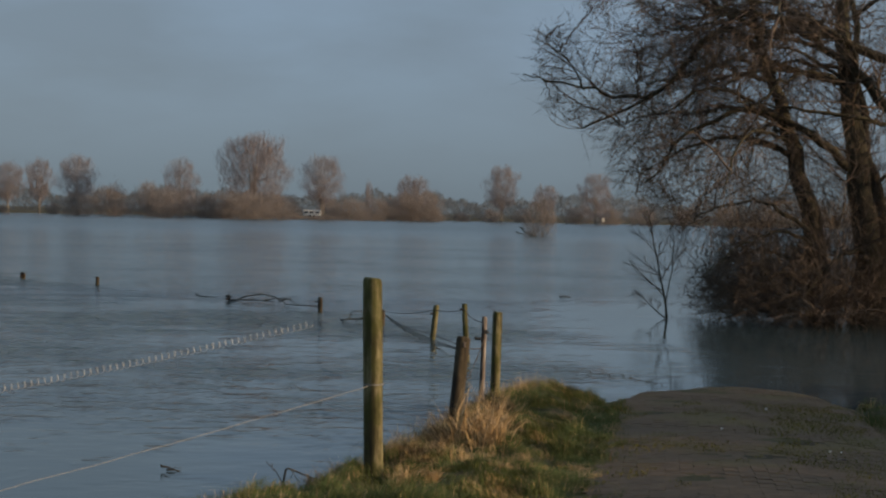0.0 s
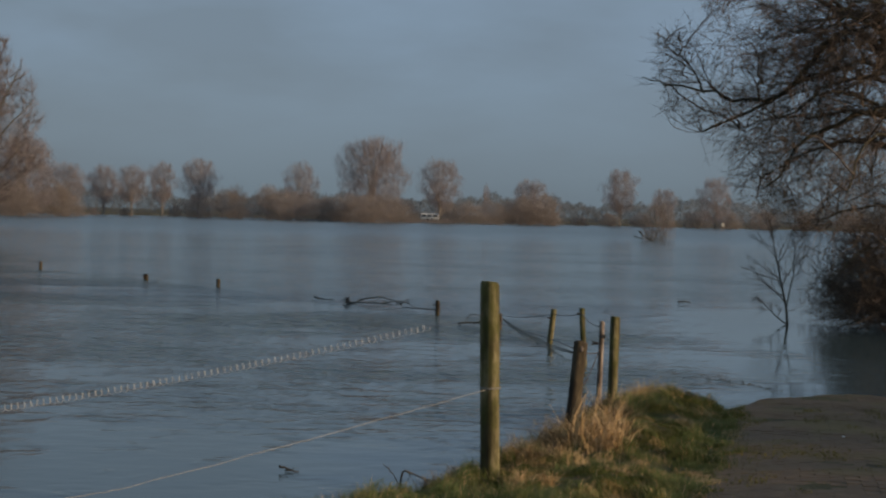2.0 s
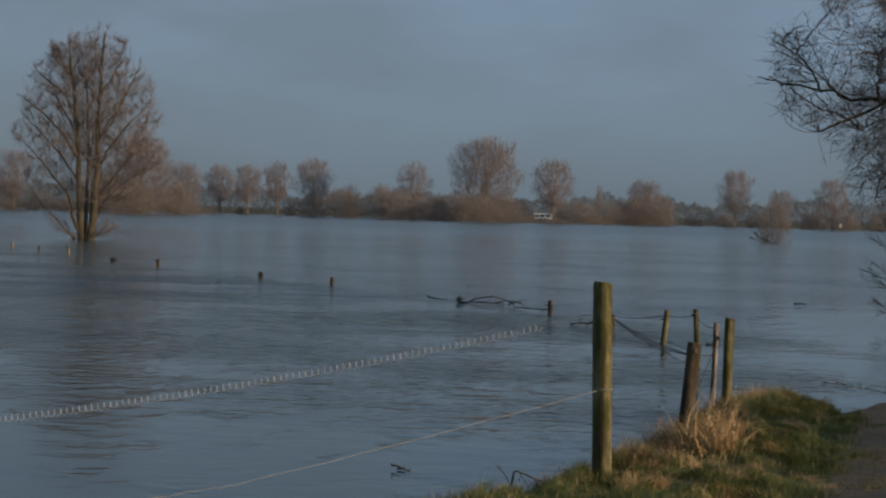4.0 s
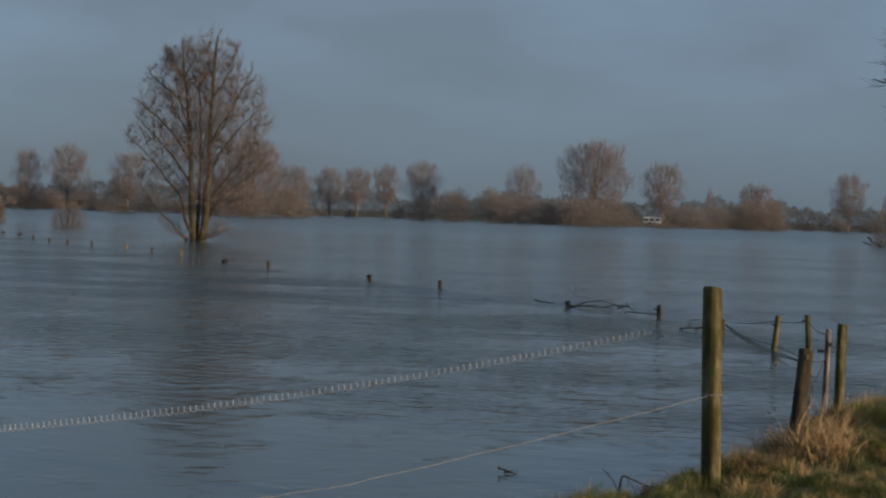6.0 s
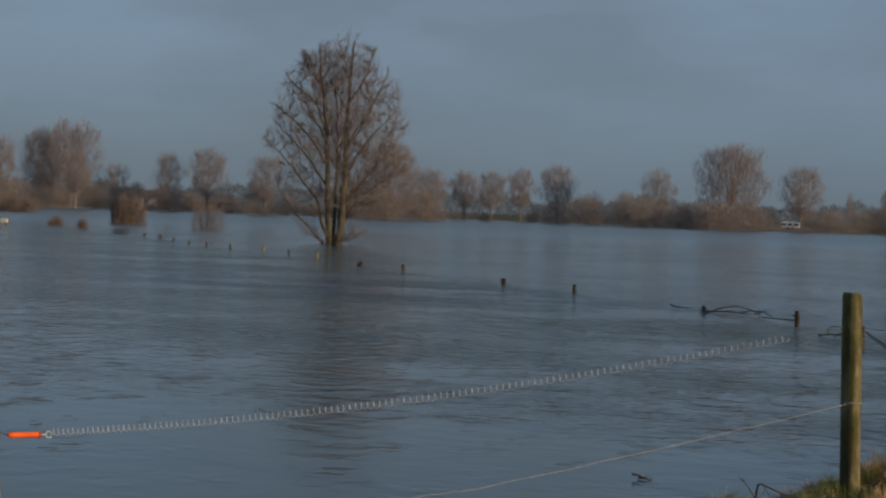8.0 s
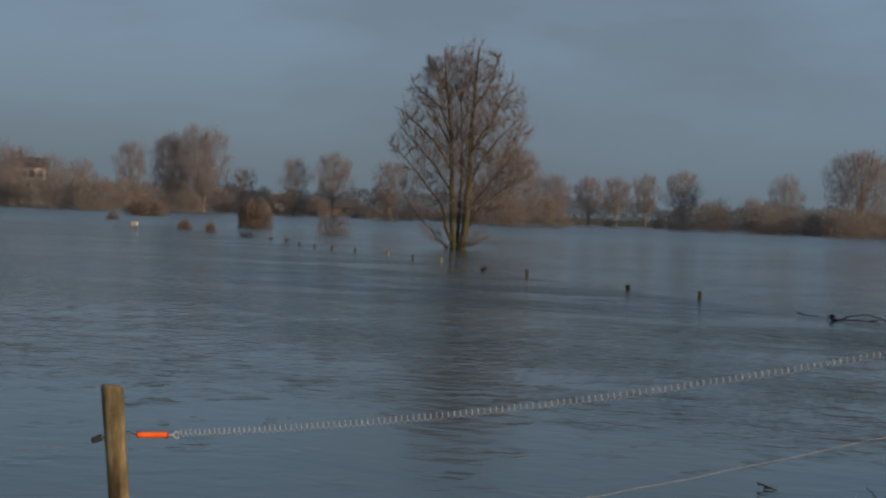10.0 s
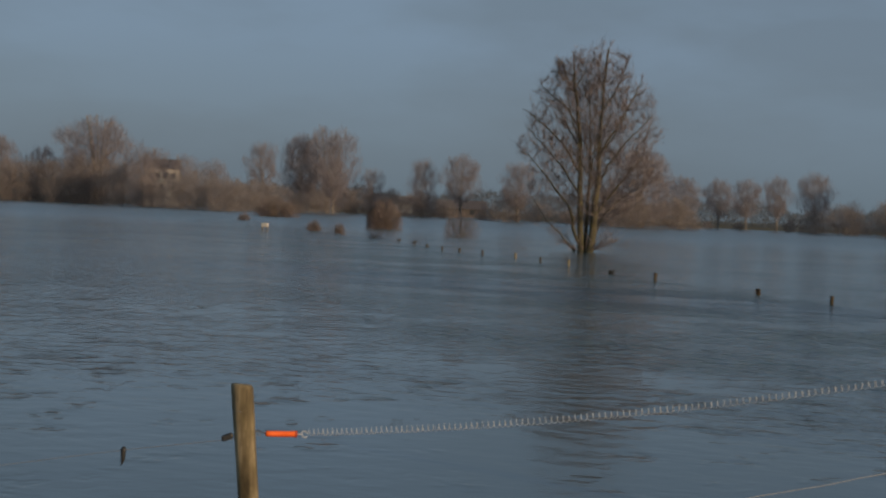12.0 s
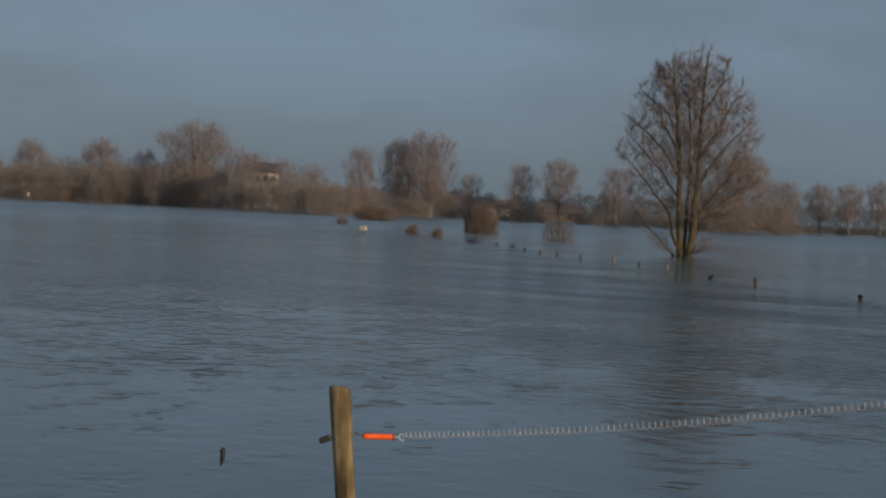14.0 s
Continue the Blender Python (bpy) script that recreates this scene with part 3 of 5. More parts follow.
    # more arching limbs, most of them towards the light water
    for k in range(48):
        pts, r = stems[(0, 1, 2, 5, 6, 2, 3, 4)[k % 8]]
        p, _ = along(np.array(pts, float), rng.uniform(0.42, 0.95))
        a = math.pi + rng.normal(0, 0.75) if k % 8 not in (2, 5, 6, 7) else rng.uniform(-1.9, 1.9)
        L, up = rng.uniform(2.4, 4.4), rng.uniform(0.5, 1.5)
        run = [p + np.array((math.cos(a) * L * q, math.sin(a) * L * q, up * 2.2 * q - (up + rng.uniform(0.9, 1.9)) * q * q)) for q in (0, 0.3, 0.6, 0.85, 1.0)]
        limbs.append((run, rng.uniform(0.035, 0.07)))
    edge = lambda p: p[2] > 0.33 and p[0] > -np.interp(p[2], (0.3, 1.7, 2.1, 2.9, 4.0, 4.6, 5.2, 6.0, 7.0), (3.6, 3.5, 4.1, 5.1, 5.7, 6.9, 7.4, 7.1, 6.2)) and p[0] < 6.0
    wood = []
    for pts, r in stems:
        line = stem_line(pts, 18, 0.045, rng)
        trunk.path(line, r * (1 - 0.72 * np.linspace(0, 1, 18)) + 0.10 * np.exp(-np.linspace(0, 1, 18) * 12), 10)
        wood.append((line[5:], 0.042))
    for pts, r in limbs:
        line = stem_line(pts, 18, 0.03, rng)
        if not edge(line[-1]):
            continue
        trunk.path(line, r * np.linspace(0.95, 0.16, 18), 6)
        wood.append((line[2:], min(r * 0.8, 0.030)))
    ends = []
    for line, r in wood:
        ends += grow(rng, crown, line, r, 0, [(10, 0.46, 25, 70, -0.03, 5, 0.08), (6, 0.50, 20, 58, -0.035, 4, 0.10), (4, 0.55, 15, 50, -0.02, 2, 0.12), 0.0038], edge)
    twig_ends(rng, crown, ends, 2, (0.16, 0.42), 0.0034, 0.34, -0.06)

    def room(rng, n):
        p = np.stack([rng.uniform(-7.2, 5.2, 5 * n), rng.normal(0, 1.9, 5 * n), 0.5 + 8.0 * rng.uniform(0, 1, 5 * n) ** 1.45], 1)
        left = np.interp(p[:, 2], (0.3, 1.7, 2.1, 2.9, 4.0, 4.6, 5.2, 6.0, 7.0, 8.5), (3.2, 3.2, 3.6, 4.6, 5.3, 6.2, 6.6, 6.4, 5.8, 4.5))
        lobe = 1 + 0.10 * np.sin(3.1 * p[:, 2] + 1.5 * p[:, 1]) + 0.06 * np.sin(7 * p[:, 2])
        return p[p[:, 0] > -left * lobe][:n]

    fill = fill_crown(rng, crown, np.concatenate([w[0] for w in wood]), room, [(120, 0.022, 0.011, 7, 0.10, 4), (1700, 0.010, 0.0055, 5, 0.06, 3)], 0.9)
    twigs = []
    for q in fill:
        twigs += grow(rng, crown, q, 0.006, 0, [(5, 0.45, 20, 60, -0.02, 2, 0.2), 0.0040], edge)
    twig_ends(rng, crown, twigs, 3, (0.2, 0.5), 0.0040, 0.35, -0.04)
    low = np.stack([rng.uniform(-3.3, 3.4, 19000), rng.normal(0, 1.2, 19000), 0.38 + np.abs(rng.normal(0, 1.7, 19000))], 1)
    low = low[low[:, 0] > -3.3 + 0.35 * np.maximum(0, low[:, 2] - 1.0)]
    fine_twigs(rng, crown, low, np.array((-0.3, 0, 0.2)), (0.35, 0.8), 0.0050, 0.25, 0.6)
    # thicket of shoots round the foot
    for _ in range(170):
        a, q = rng.uniform(0, 6.28), rng.uniform(0.2, 1.9)
        p = np.array([-0.9 + math.cos(a) * q * 1.5, math.sin(a) * q, 0.25])
        line = bent(rng, p, (math.cos(a) * 0.9 - 0.45, math.sin(a) * 0.6, 0.75), rng.uniform(1.2, 2.8), 6, 0.13, -0.045)
        line[:, 2] = np.maximum(line[:, 2], 0.33)
        if line[:, 0].min() < -3.5:
            continue
        crown.path(line, np.linspace(0.014, 0.005, 7), 3)
        twigs = grow(rng, crown, line, 0.010, 0, [(7, 0.38, 25, 65, -0.01, 3, 0.15), (3, 0.5, 20, 60, 0, 2, 0.15), 0.0038], edge)
        if twigs:
            twig_ends(rng, crown, twigs, 3, (0.15, 0.4), 0.0040, 0.35, 0.0)
    part("trunk", trunk.mesh("trunk", MAT_BARK), None, ob)
    part("crown", crown.mesh("crown", MAT_TWIG), None, ob, "dense tangle of bare brown twigs")


def lone_tree():
    """The many-stemmed tree that stands alone in the flood."""
    rng = np.random.default_rng(5)
    ob = thing("poplar_tree", pose(-32.9, 89.3, -0.2, 0, 0, 20), "tall bare many-stemmed poplar standing alone in the flood", "tree")
    trunk, crown = Tubes(), Tubes()
    leaders = [
        ([(-0.25, 0, 0), (-0.4, 0.1, 2.8), (-0.5, 0.2, 6.0), (-0.65, 0.2, 7.9), (-0.95, 0.1, 9.8), (-1.1, 0, 11.3)], 0.20),
        ([(0.22, 0, 0), (0.50, 0, 2.8), (0.58, 0, 6.0), (0.62, 0.1, 9.0), (0.85, 0, 11.9)], 0.25),
        ([(0.0, 0.3, 0), (0.05, 0.6, 3.0), (0.15, 0.9, 6.0), (-0.1, 1.0, 8.8), (-0.15, 1.1, 10.2)], 0.13),
    ]
    limbs = [
        ([(-0.3, 0.0, 0.3), (-0.7, -0.1, 1.6), (-1.0, -0.2, 2.8), (-1.9, -0.3, 3.8), (-2.6, -0.4, 4.7), (-3.6, -0.4, 5.8)], 0.11),
        ([(-0.5, 0.1, 0.1), (-1.0, 0.2, 0.7), (-1.7, 0.3, 1.4), (-2.4, 0.5, 2.0), (-3.3, 0.5, 3.4)], 0.075),
        ([(-0.48, 0.1, 4.8), (-1.5, 0.0, 6.4), (-3.0, -0.1, 7.7), (-3.9, -0.1, 8.3)], 0.085),
        ([(-0.62, 0.2, 7.4), (-1.5, 0.1, 8.6), (-2.6, 0.0, 9.4), (-3.0, 0.0, 9.9)], 0.065),
        ([(-0.95, 0.1, 9.5), (-1.7, 0.0, 10.1), (-2.05, 0.0, 10.9)], 0.045),
        ([(-0.5, 0.1, 3.6), (-1.4, 0.3, 4.9), (-2.7, 0.4, 6.3), (-3.7, 0.5, 7.3)], 0.075),
        ([(-0.6, 0.1, 6.2), (-1.4, 0.6, 7.6), (-2.4, 0.9, 9.0)], 0.06),
        ([(0.5, 0.0, 2.4), (1.4, -0.1, 3.6), (2.2, -0.2, 4.7), (3.2, -0.2, 5.9)], 0.09),
        ([(0.55, 0.0, 4.0), (1.3, 0.1, 5.5), (2.3, 0.2, 6.8), (3.5, 0.2, 8.2)], 0.09),
        ([(0.58, 0.0, 5.9), (1.6, -0.1, 7.6), (2.5, -0.1, 9.3), (2.8, -0.1, 10.2)], 0.08),
        ([(0.62, 0.0, 8.3), (1.5, 0.0, 9.7), (1.95, 0.0, 11.0)], 0.06),
        ([(0.7, 0.0, 9.6), (0.4, -0.2, 10.4), (0.3, -0.2, 11.3)], 0.04),
        ([(0.45, 0.1, 1.0), (1.0, 0.3, 2.4), (2.0, 0.5, 3.4), (3.3, 0.6, 4.3)], 0.06),
    ]
    for k in range(20):
        pts, r = leaders[k % 3]
        t = rng.uniform(0.2, 0.85)
        p, _ = along(np.array(pts, float), t)
        a, L = (1.57 if k % 2 else -1.57) + rng.normal(0, 0.55), rng.uniform(2.2, 3.6) * (1.15 - 0.6 * t)
        limbs.append(([p, p + np.array((math.cos(a) * 0.4, math.sin(a) * 0.4, 0.42)) * L, p + np.array((math.cos(a) * 0.75, math.sin(a) * 0.75, 1.0)) * L], 0.06))
    wood = []
    for pts, r in leaders + limbs:
        line = stem_line(pts, 16, 0.03, rng)
        trunk.path(line, r * (1 - 0.85 * np.linspace(0, 1, 16)), 7)
        wood.append((line[4:] if r > 0.12 else line[3:], 0.024))

    def reach(z):
        return np.interp(z, (1.4, 2.2, 3.2, 4.5, 6.0, 7.5, 9.0, 10.4, 11.5, 12.2, 12.8), (0.9, 2.0, 3.2, 4.0, 4.3, 4.2, 3.5, 2.8, 2.0, 1.2, 0.4))

    def crest(x):
        return np.where(x > -0.25, 12.8 - 0.42 * (x - 0.75) ** 2, 12.2 - 0.42 * (x + 1.2) ** 2)

    def inside(p):
        return p[2] < crest(p[0]) and math.hypot(p[0] - 0.2, p[1]) < reach(p[2]) * 1.06

    def room(rng, n):
        out = np.empty((0, 3))
        while len(out) < n:
            p = np.stack([rng.uniform(-4.5, 4.8, 6 * n), rng.uniform(-4, 4, 6 * n), rng.uniform(1.6, 12.5, 6 * n)], 1)
            a = np.arctan2(p[:, 1], p[:, 0])
            lobe = 0.96 * (1 + 0.08 * np.sin(3 * a + 1.7 * p[:, 2]) + 0.06 * np.sin(2.9 * p[:, 2] + a))
            ok = (np.hypot(p[:, 0] - 0.2, p[:, 1] * 1.1) < reach(p[:, 2]) * lobe) & (p[:, 2] < crest(p[:, 0]) - 0.1)
            out = np.concatenate([out, p[ok]])
        return out[:n]

    ends = []
    for line, r in wood:
        ends += grow(rng, crown, line, r, 0, [(8, 0.38, 24, 55, 0.09, 4, 0.05), (6, 0.46, 20, 48, 0.09, 3, 0.08), 0.0055], inside)
    twig_ends(rng, crown, ends, 11, (0.25, 0.60), 0.0046, 0.36, 0.20)
    fill = fill_crown(rng, crown, np.concatenate([w[0] for w in wood]), room, [(90, 0.020, 0.011, 5, -0.06, 4), (640, 0.010, 0.006, 4, -0.05, 3)], 1.9)
    twig_ends(rng, crown, fill, 40, (0.30, 0.80), 0.0046, 0.36, 0.22)
    fine_twigs(rng, crown, room(rng, 11000), np.array((0, 0, 1.0)), (0.35, 0.7), 0.0046, 0.9, 0.28)
    for _ in range(30):
        a = rng.uniform(0, 6.28)
        line = bent(rng, (math.cos(a) * 0.5, math.sin(a) * 0.4, 0.3), (math.cos(a), math.sin(a), 0.45), rng.uniform(1.2, 2.4), 4, 0.12, 0.03)
        crown.path(line, np.linspace(0.016, 0.008, 5), 3)
        twigs = grow(rng, crown, line, 0.012, 0, [(5, 0.4, 20, 50, 0.05, 2, 0.2), 0.0075])
        twig_ends(rng, crown, twigs, 5, (0.2, 0.5), 0.006, 0.3, 0.15)
    part("trunk", trunk.mesh("trunk", MAT_BARK_GREEN), None, ob, "greenish-brown trunks lit by low sun")
    part("crown", crown.mesh("crown", MAT_TWIG_POPLAR), None, ob)


LOW_KINDS = ("bush", "thicket")


def far_meshes(kind, seed):
    """Trunk and crown of a far bare tree, of height 1 and width about 1."""
    rng = np.random.default_rng(seed)
    trunk, crown = Tubes(), Tubes()
    ph = rng.uniform(0, 6.28, 4)
    low = {"round": 0.06, "open": 0.26, "column": 0.10, "bush": 0.0, "thicket": 0.0}[kind]
    prof = {"round": ((0, 0.25, 0.55, 0.8, 0.93, 1), (0.24, 0.43, 0.50, 0.45, 0.36, 0.22)), "open": ((0, 0.12, 0.35, 0.62, 0.9, 1), (0.10, 0.34, 0.48, 0.50, 0.41, 0.26)),
            "column": ((0, 0.2, 0.6, 0.88, 1), (0.28, 0.46, 0.50, 0.44, 0.28)), "bush": ((0, 0.2, 0.6, 0.85, 1), (0.47, 0.50, 0.47, 0.36, 0.16)), "thicket": ((0, 0.3, 0.7, 0.9, 1), (0.46, 0.50, 0.50, 0.44, 0.34))}[kind]

    def room(rng, n):
        k, a = rng.uniform(0, 1, 3 * n), rng.uniform(0, 6.28, 3 * n)
        wide = np.interp(k, *prof)
        keep = rng.uniform(0, 0.5, 3 * n) < wide + 0.1
        k, a, wide = k[keep][:n], a[keep][:n], wide[keep][:n]
        q = wide * rng.uniform(0, 1, len(k)) ** 0.5 * (1 + 0.16 * np.sin(3 * a + ph[0] + 6 * k) + 0.13 * np.sin(13 * k + ph[1] + a))
        cx, cy = np.cos(a) * q, np.sin(a) * q
        rough = {"bush": 0.10, "thicket": 0.13}.get(kind, 0.05)
        top = 1 - 0.05 * (1 + np.sin(2 * a + ph[2])) * (q / 0.5) - rough * (1 + np.sin(13 * cx + ph[3]) * np.cos(11 * cy + ph[1])) - 0.5 * rough * (1 + np.sin(29 * cx + ph[0] + 23 * cy))
        return np.stack([np.cos(a) * q, np.sin(a) * q, low + (1 - low) * k * top], 1)

    stems = {"round": 7, "open": 4, "column": 5, "bush": 22, "thicket": 26}[kind]
    wood = []
    for s in range(stems):
        g = room(rng, 60)
        top = g[np.argmax(g[:, 2] - 0.3 * np.hypot(g[:, 0] - 0.2 * math.cos(2.4 * s), g[:, 1] - 0.2 * math.sin(2.4 * s)))] if kind not in LOW_KINDS else g[0]
        foot = np.array((rng.normal(0, 0.02), rng.normal(0, 0.02), 0)) if kind not in LOW_KINDS else top * (0.75, 0.75, 0)
        line = stem_line([foot, foot * 0.7 + top * (0.12, 0.12, 0.25), foot * 0.4 + top * (0.45, 0.45, 0.6), top], 9, 0.006, rng)
        trunk.path(line, np.linspace(0.015 if kind not in LOW_KINDS else 0.006, 0.004, 9), 4)
        wood.append(line[(4 if kind == "open" else 2 if kind not in LOW_KINDS else 1):])
    counts = {"round": (40, 230), "open": (26, 150), "column": (28, 160), "bush": (14, 70), "thicket": (16, 80)}[kind]
    thick = 0.0018 if kind not in LOW_KINDS else 0.0026
    inner = lambda rng, n: (room(rng, n) - (0, 0, 0.4)) * 0.90 + (0, 0, 0.4)
    shoots = fill_crown(rng, crown, np.concatenate(wood), inner, [(counts[0], thick * 2.4, thick * 1.5, 3, -0.07, 3), (counts[1], thick * 1.5, thick, 2, -0.07, 3)], 1.3)
    spray(rng, crown, shoots, 2, (0.05, 0.10), 40, 0.06, thick * 0.8, 1, 0, 0.1, np.array((0, 0, 0.15)), 0.5)
    n = {"round": 15000, "open": 9500, "column": 9500, "bush": 7500, "thicket": 9000}[kind]
    ends = np.array([q[-1] for q in shoots])
    k = n * 3 // 5
    near = ends[rng.integers(0, len(ends), k)] + rng.normal(0, 0.035 if kind not in LOW_KINDS else 0.06, (k, 3))
    near = near[near[:, 2] > 0.02]
    fine_twigs(rng, crown, np.concatenate([near, room(rng, n - k) * (0.97, 0.97, 0.985)]), np.array((0, 0, -0.1 if kind in LOW_KINDS else 0.1)), (0.04, 0.09), {"bush": 0.0026, "thicket": 0.0018}.get(kind, 0.0014))
    return trunk, crown


FAR = {}
FAR_LABEL = {
    "round": ("bare_tree", "tall bare round-crowned tree on the far flooded bank", "tree"),
    "open": ("bare_tree", "bare slender-trunked tree with an open crown on the far bank", "tree"),
    "column": ("bare_tree", "bare narrow upright tree on the far bank", "tree"),
    "thicket": ("thicket", "tall leafless grey-brown thicket on the far bank, haze painted into its colour", "thicket"),
    "bush": ("shrub", "leafless reddish-brown shrub thicket on the far bank, haze painted into its colour", "shrub"),
}


def far_tree(kind, az, dist, height, width, base=-0.2, label=""):
    """Sets a far tree at az degrees to the left of ahead."""
    rng = random.Random(int(az * 100 + dist))
    key = (kind, rng.randrange(5 if kind in LOW_KINDS else 3))
    if key not in FAR:
        t, c = far_meshes(kind, 100 + 7 * len(FAR))
        FAR[key] = (t.mesh("trunk", MAT_HAZED_TRUNK if kind not in LOW_KINDS else MAT_HAZED_BUSH), c.mesh("crown", MAT_HAZED_BUSH if kind in LOW_KINDS else MAT_HAZED_TWIG))
    name, text, cat = FAR_LABEL[kind]
    a = radians(az)
    ob = thing(name, pose(-dist * math.sin(a), dist * math.cos(a), base, 0, 0, rng.uniform(0, 360)) @ Matrix.Diagonal((width * 1.02, width * 1.02, height - base, 1)), label or text, cat, "far bank trees" if cat == "tree" else "far bank shrubs")
    stem = part("trunk" if cat == "tree" else "base", FAR[key][0], None, ob)
    if cat != "tree":
        tagged(stem, kind="stuff")
    part("crown", FAR[key][1], None, ob)
    return ob


willow()
lone_tree()

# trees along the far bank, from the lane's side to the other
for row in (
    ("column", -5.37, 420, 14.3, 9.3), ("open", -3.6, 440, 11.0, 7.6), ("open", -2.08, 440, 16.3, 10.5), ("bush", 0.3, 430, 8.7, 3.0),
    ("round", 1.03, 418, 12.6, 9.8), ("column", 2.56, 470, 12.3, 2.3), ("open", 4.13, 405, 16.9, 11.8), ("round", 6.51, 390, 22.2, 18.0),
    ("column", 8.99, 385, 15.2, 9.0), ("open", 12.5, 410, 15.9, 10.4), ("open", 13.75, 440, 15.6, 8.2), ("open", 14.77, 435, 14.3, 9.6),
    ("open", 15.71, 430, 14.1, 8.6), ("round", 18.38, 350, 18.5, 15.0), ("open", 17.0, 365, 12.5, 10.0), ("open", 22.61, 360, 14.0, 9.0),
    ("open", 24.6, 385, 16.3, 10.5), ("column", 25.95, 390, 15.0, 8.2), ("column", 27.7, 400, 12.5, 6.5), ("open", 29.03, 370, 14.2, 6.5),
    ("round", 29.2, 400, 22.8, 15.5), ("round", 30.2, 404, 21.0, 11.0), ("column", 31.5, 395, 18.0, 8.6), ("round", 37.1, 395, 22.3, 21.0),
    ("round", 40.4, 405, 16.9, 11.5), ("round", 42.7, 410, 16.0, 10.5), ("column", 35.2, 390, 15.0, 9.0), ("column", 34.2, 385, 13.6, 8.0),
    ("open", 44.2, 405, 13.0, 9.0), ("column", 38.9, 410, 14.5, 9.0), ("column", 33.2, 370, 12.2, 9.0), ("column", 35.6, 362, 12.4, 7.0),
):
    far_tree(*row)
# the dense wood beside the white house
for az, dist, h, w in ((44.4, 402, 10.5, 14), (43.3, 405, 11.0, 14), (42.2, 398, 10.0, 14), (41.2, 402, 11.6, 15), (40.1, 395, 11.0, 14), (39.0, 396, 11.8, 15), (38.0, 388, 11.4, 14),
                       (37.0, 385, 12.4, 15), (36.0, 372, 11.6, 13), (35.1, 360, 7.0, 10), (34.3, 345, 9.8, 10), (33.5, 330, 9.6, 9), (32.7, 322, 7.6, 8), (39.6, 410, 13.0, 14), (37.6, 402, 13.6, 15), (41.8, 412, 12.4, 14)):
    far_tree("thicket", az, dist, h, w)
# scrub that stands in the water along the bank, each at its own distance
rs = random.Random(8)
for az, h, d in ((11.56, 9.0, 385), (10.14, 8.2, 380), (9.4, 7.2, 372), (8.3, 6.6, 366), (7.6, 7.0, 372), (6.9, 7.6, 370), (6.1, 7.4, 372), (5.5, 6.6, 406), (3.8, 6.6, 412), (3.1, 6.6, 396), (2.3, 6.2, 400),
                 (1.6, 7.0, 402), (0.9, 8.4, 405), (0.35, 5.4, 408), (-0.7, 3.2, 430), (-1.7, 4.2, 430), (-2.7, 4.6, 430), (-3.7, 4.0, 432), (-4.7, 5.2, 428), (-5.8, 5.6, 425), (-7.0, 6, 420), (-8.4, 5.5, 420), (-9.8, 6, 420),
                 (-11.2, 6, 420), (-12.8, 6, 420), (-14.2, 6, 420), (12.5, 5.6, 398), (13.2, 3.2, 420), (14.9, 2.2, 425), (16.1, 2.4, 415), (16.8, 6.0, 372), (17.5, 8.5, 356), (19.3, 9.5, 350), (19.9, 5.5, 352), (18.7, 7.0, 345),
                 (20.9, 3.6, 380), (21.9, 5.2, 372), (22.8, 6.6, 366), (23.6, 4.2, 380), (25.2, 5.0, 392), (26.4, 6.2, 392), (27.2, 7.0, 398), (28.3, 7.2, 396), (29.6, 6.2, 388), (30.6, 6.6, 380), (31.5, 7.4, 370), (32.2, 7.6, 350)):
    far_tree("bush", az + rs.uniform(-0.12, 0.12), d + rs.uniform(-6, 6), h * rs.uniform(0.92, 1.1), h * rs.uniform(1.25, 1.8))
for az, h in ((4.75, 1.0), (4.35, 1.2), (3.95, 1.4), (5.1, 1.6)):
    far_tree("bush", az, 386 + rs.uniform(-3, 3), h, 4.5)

# shrubs on the dry side of the lane, which keep the low sun off it
for k, (x, y, h, w) in enumerate(((9.3, 3.5, 2.0, 3.4), (9.6, 6.0, 1.9, 3.2), (9.2, 8.4, 2.1, 3.4), (9.7, 10.8, 1.9, 3.4), (9.4, 13.2, 2.0, 3.2), (9.0, 1.0, 2.0, 3.4), (10.6, 7.2, 2.0, 3.4), (10.7, 9.6, 2.0, 3.4), (10.6, 12.0, 2.0, 3.4), (10.5, 4.8, 2.0, 3.4), (10.2, 15.4, 2.0, 3.4), (11.2, 14.2, 2.1, 3.4), (10.8, 17.4, 1.9, 3.2))):
    ob = far_tree("bush", math.degrees(math.atan2(-x, y)), math.hypot(x, y), h + 0.4, w, base=0.35, label="bare brown shrub growing beside the lane")
    tagged(ob, group="shrubs beside the lane")

# woods behind the far bank, too far to count, their haze painted in as blue-grey
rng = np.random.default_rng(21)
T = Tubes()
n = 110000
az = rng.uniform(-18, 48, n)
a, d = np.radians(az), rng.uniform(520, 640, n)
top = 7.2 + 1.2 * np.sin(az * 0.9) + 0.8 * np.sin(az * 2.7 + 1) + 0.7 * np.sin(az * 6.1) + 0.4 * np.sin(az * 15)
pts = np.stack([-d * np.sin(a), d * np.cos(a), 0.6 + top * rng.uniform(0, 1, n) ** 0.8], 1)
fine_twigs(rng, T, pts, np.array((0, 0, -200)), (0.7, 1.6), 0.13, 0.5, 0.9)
tagged(new("far_woods", T.mesh("far_woods", MAT_HAZED_WOOD, False)), "winter woods beyond the far bank, coloured blue-grey for haze", "woods", kind="stuff")


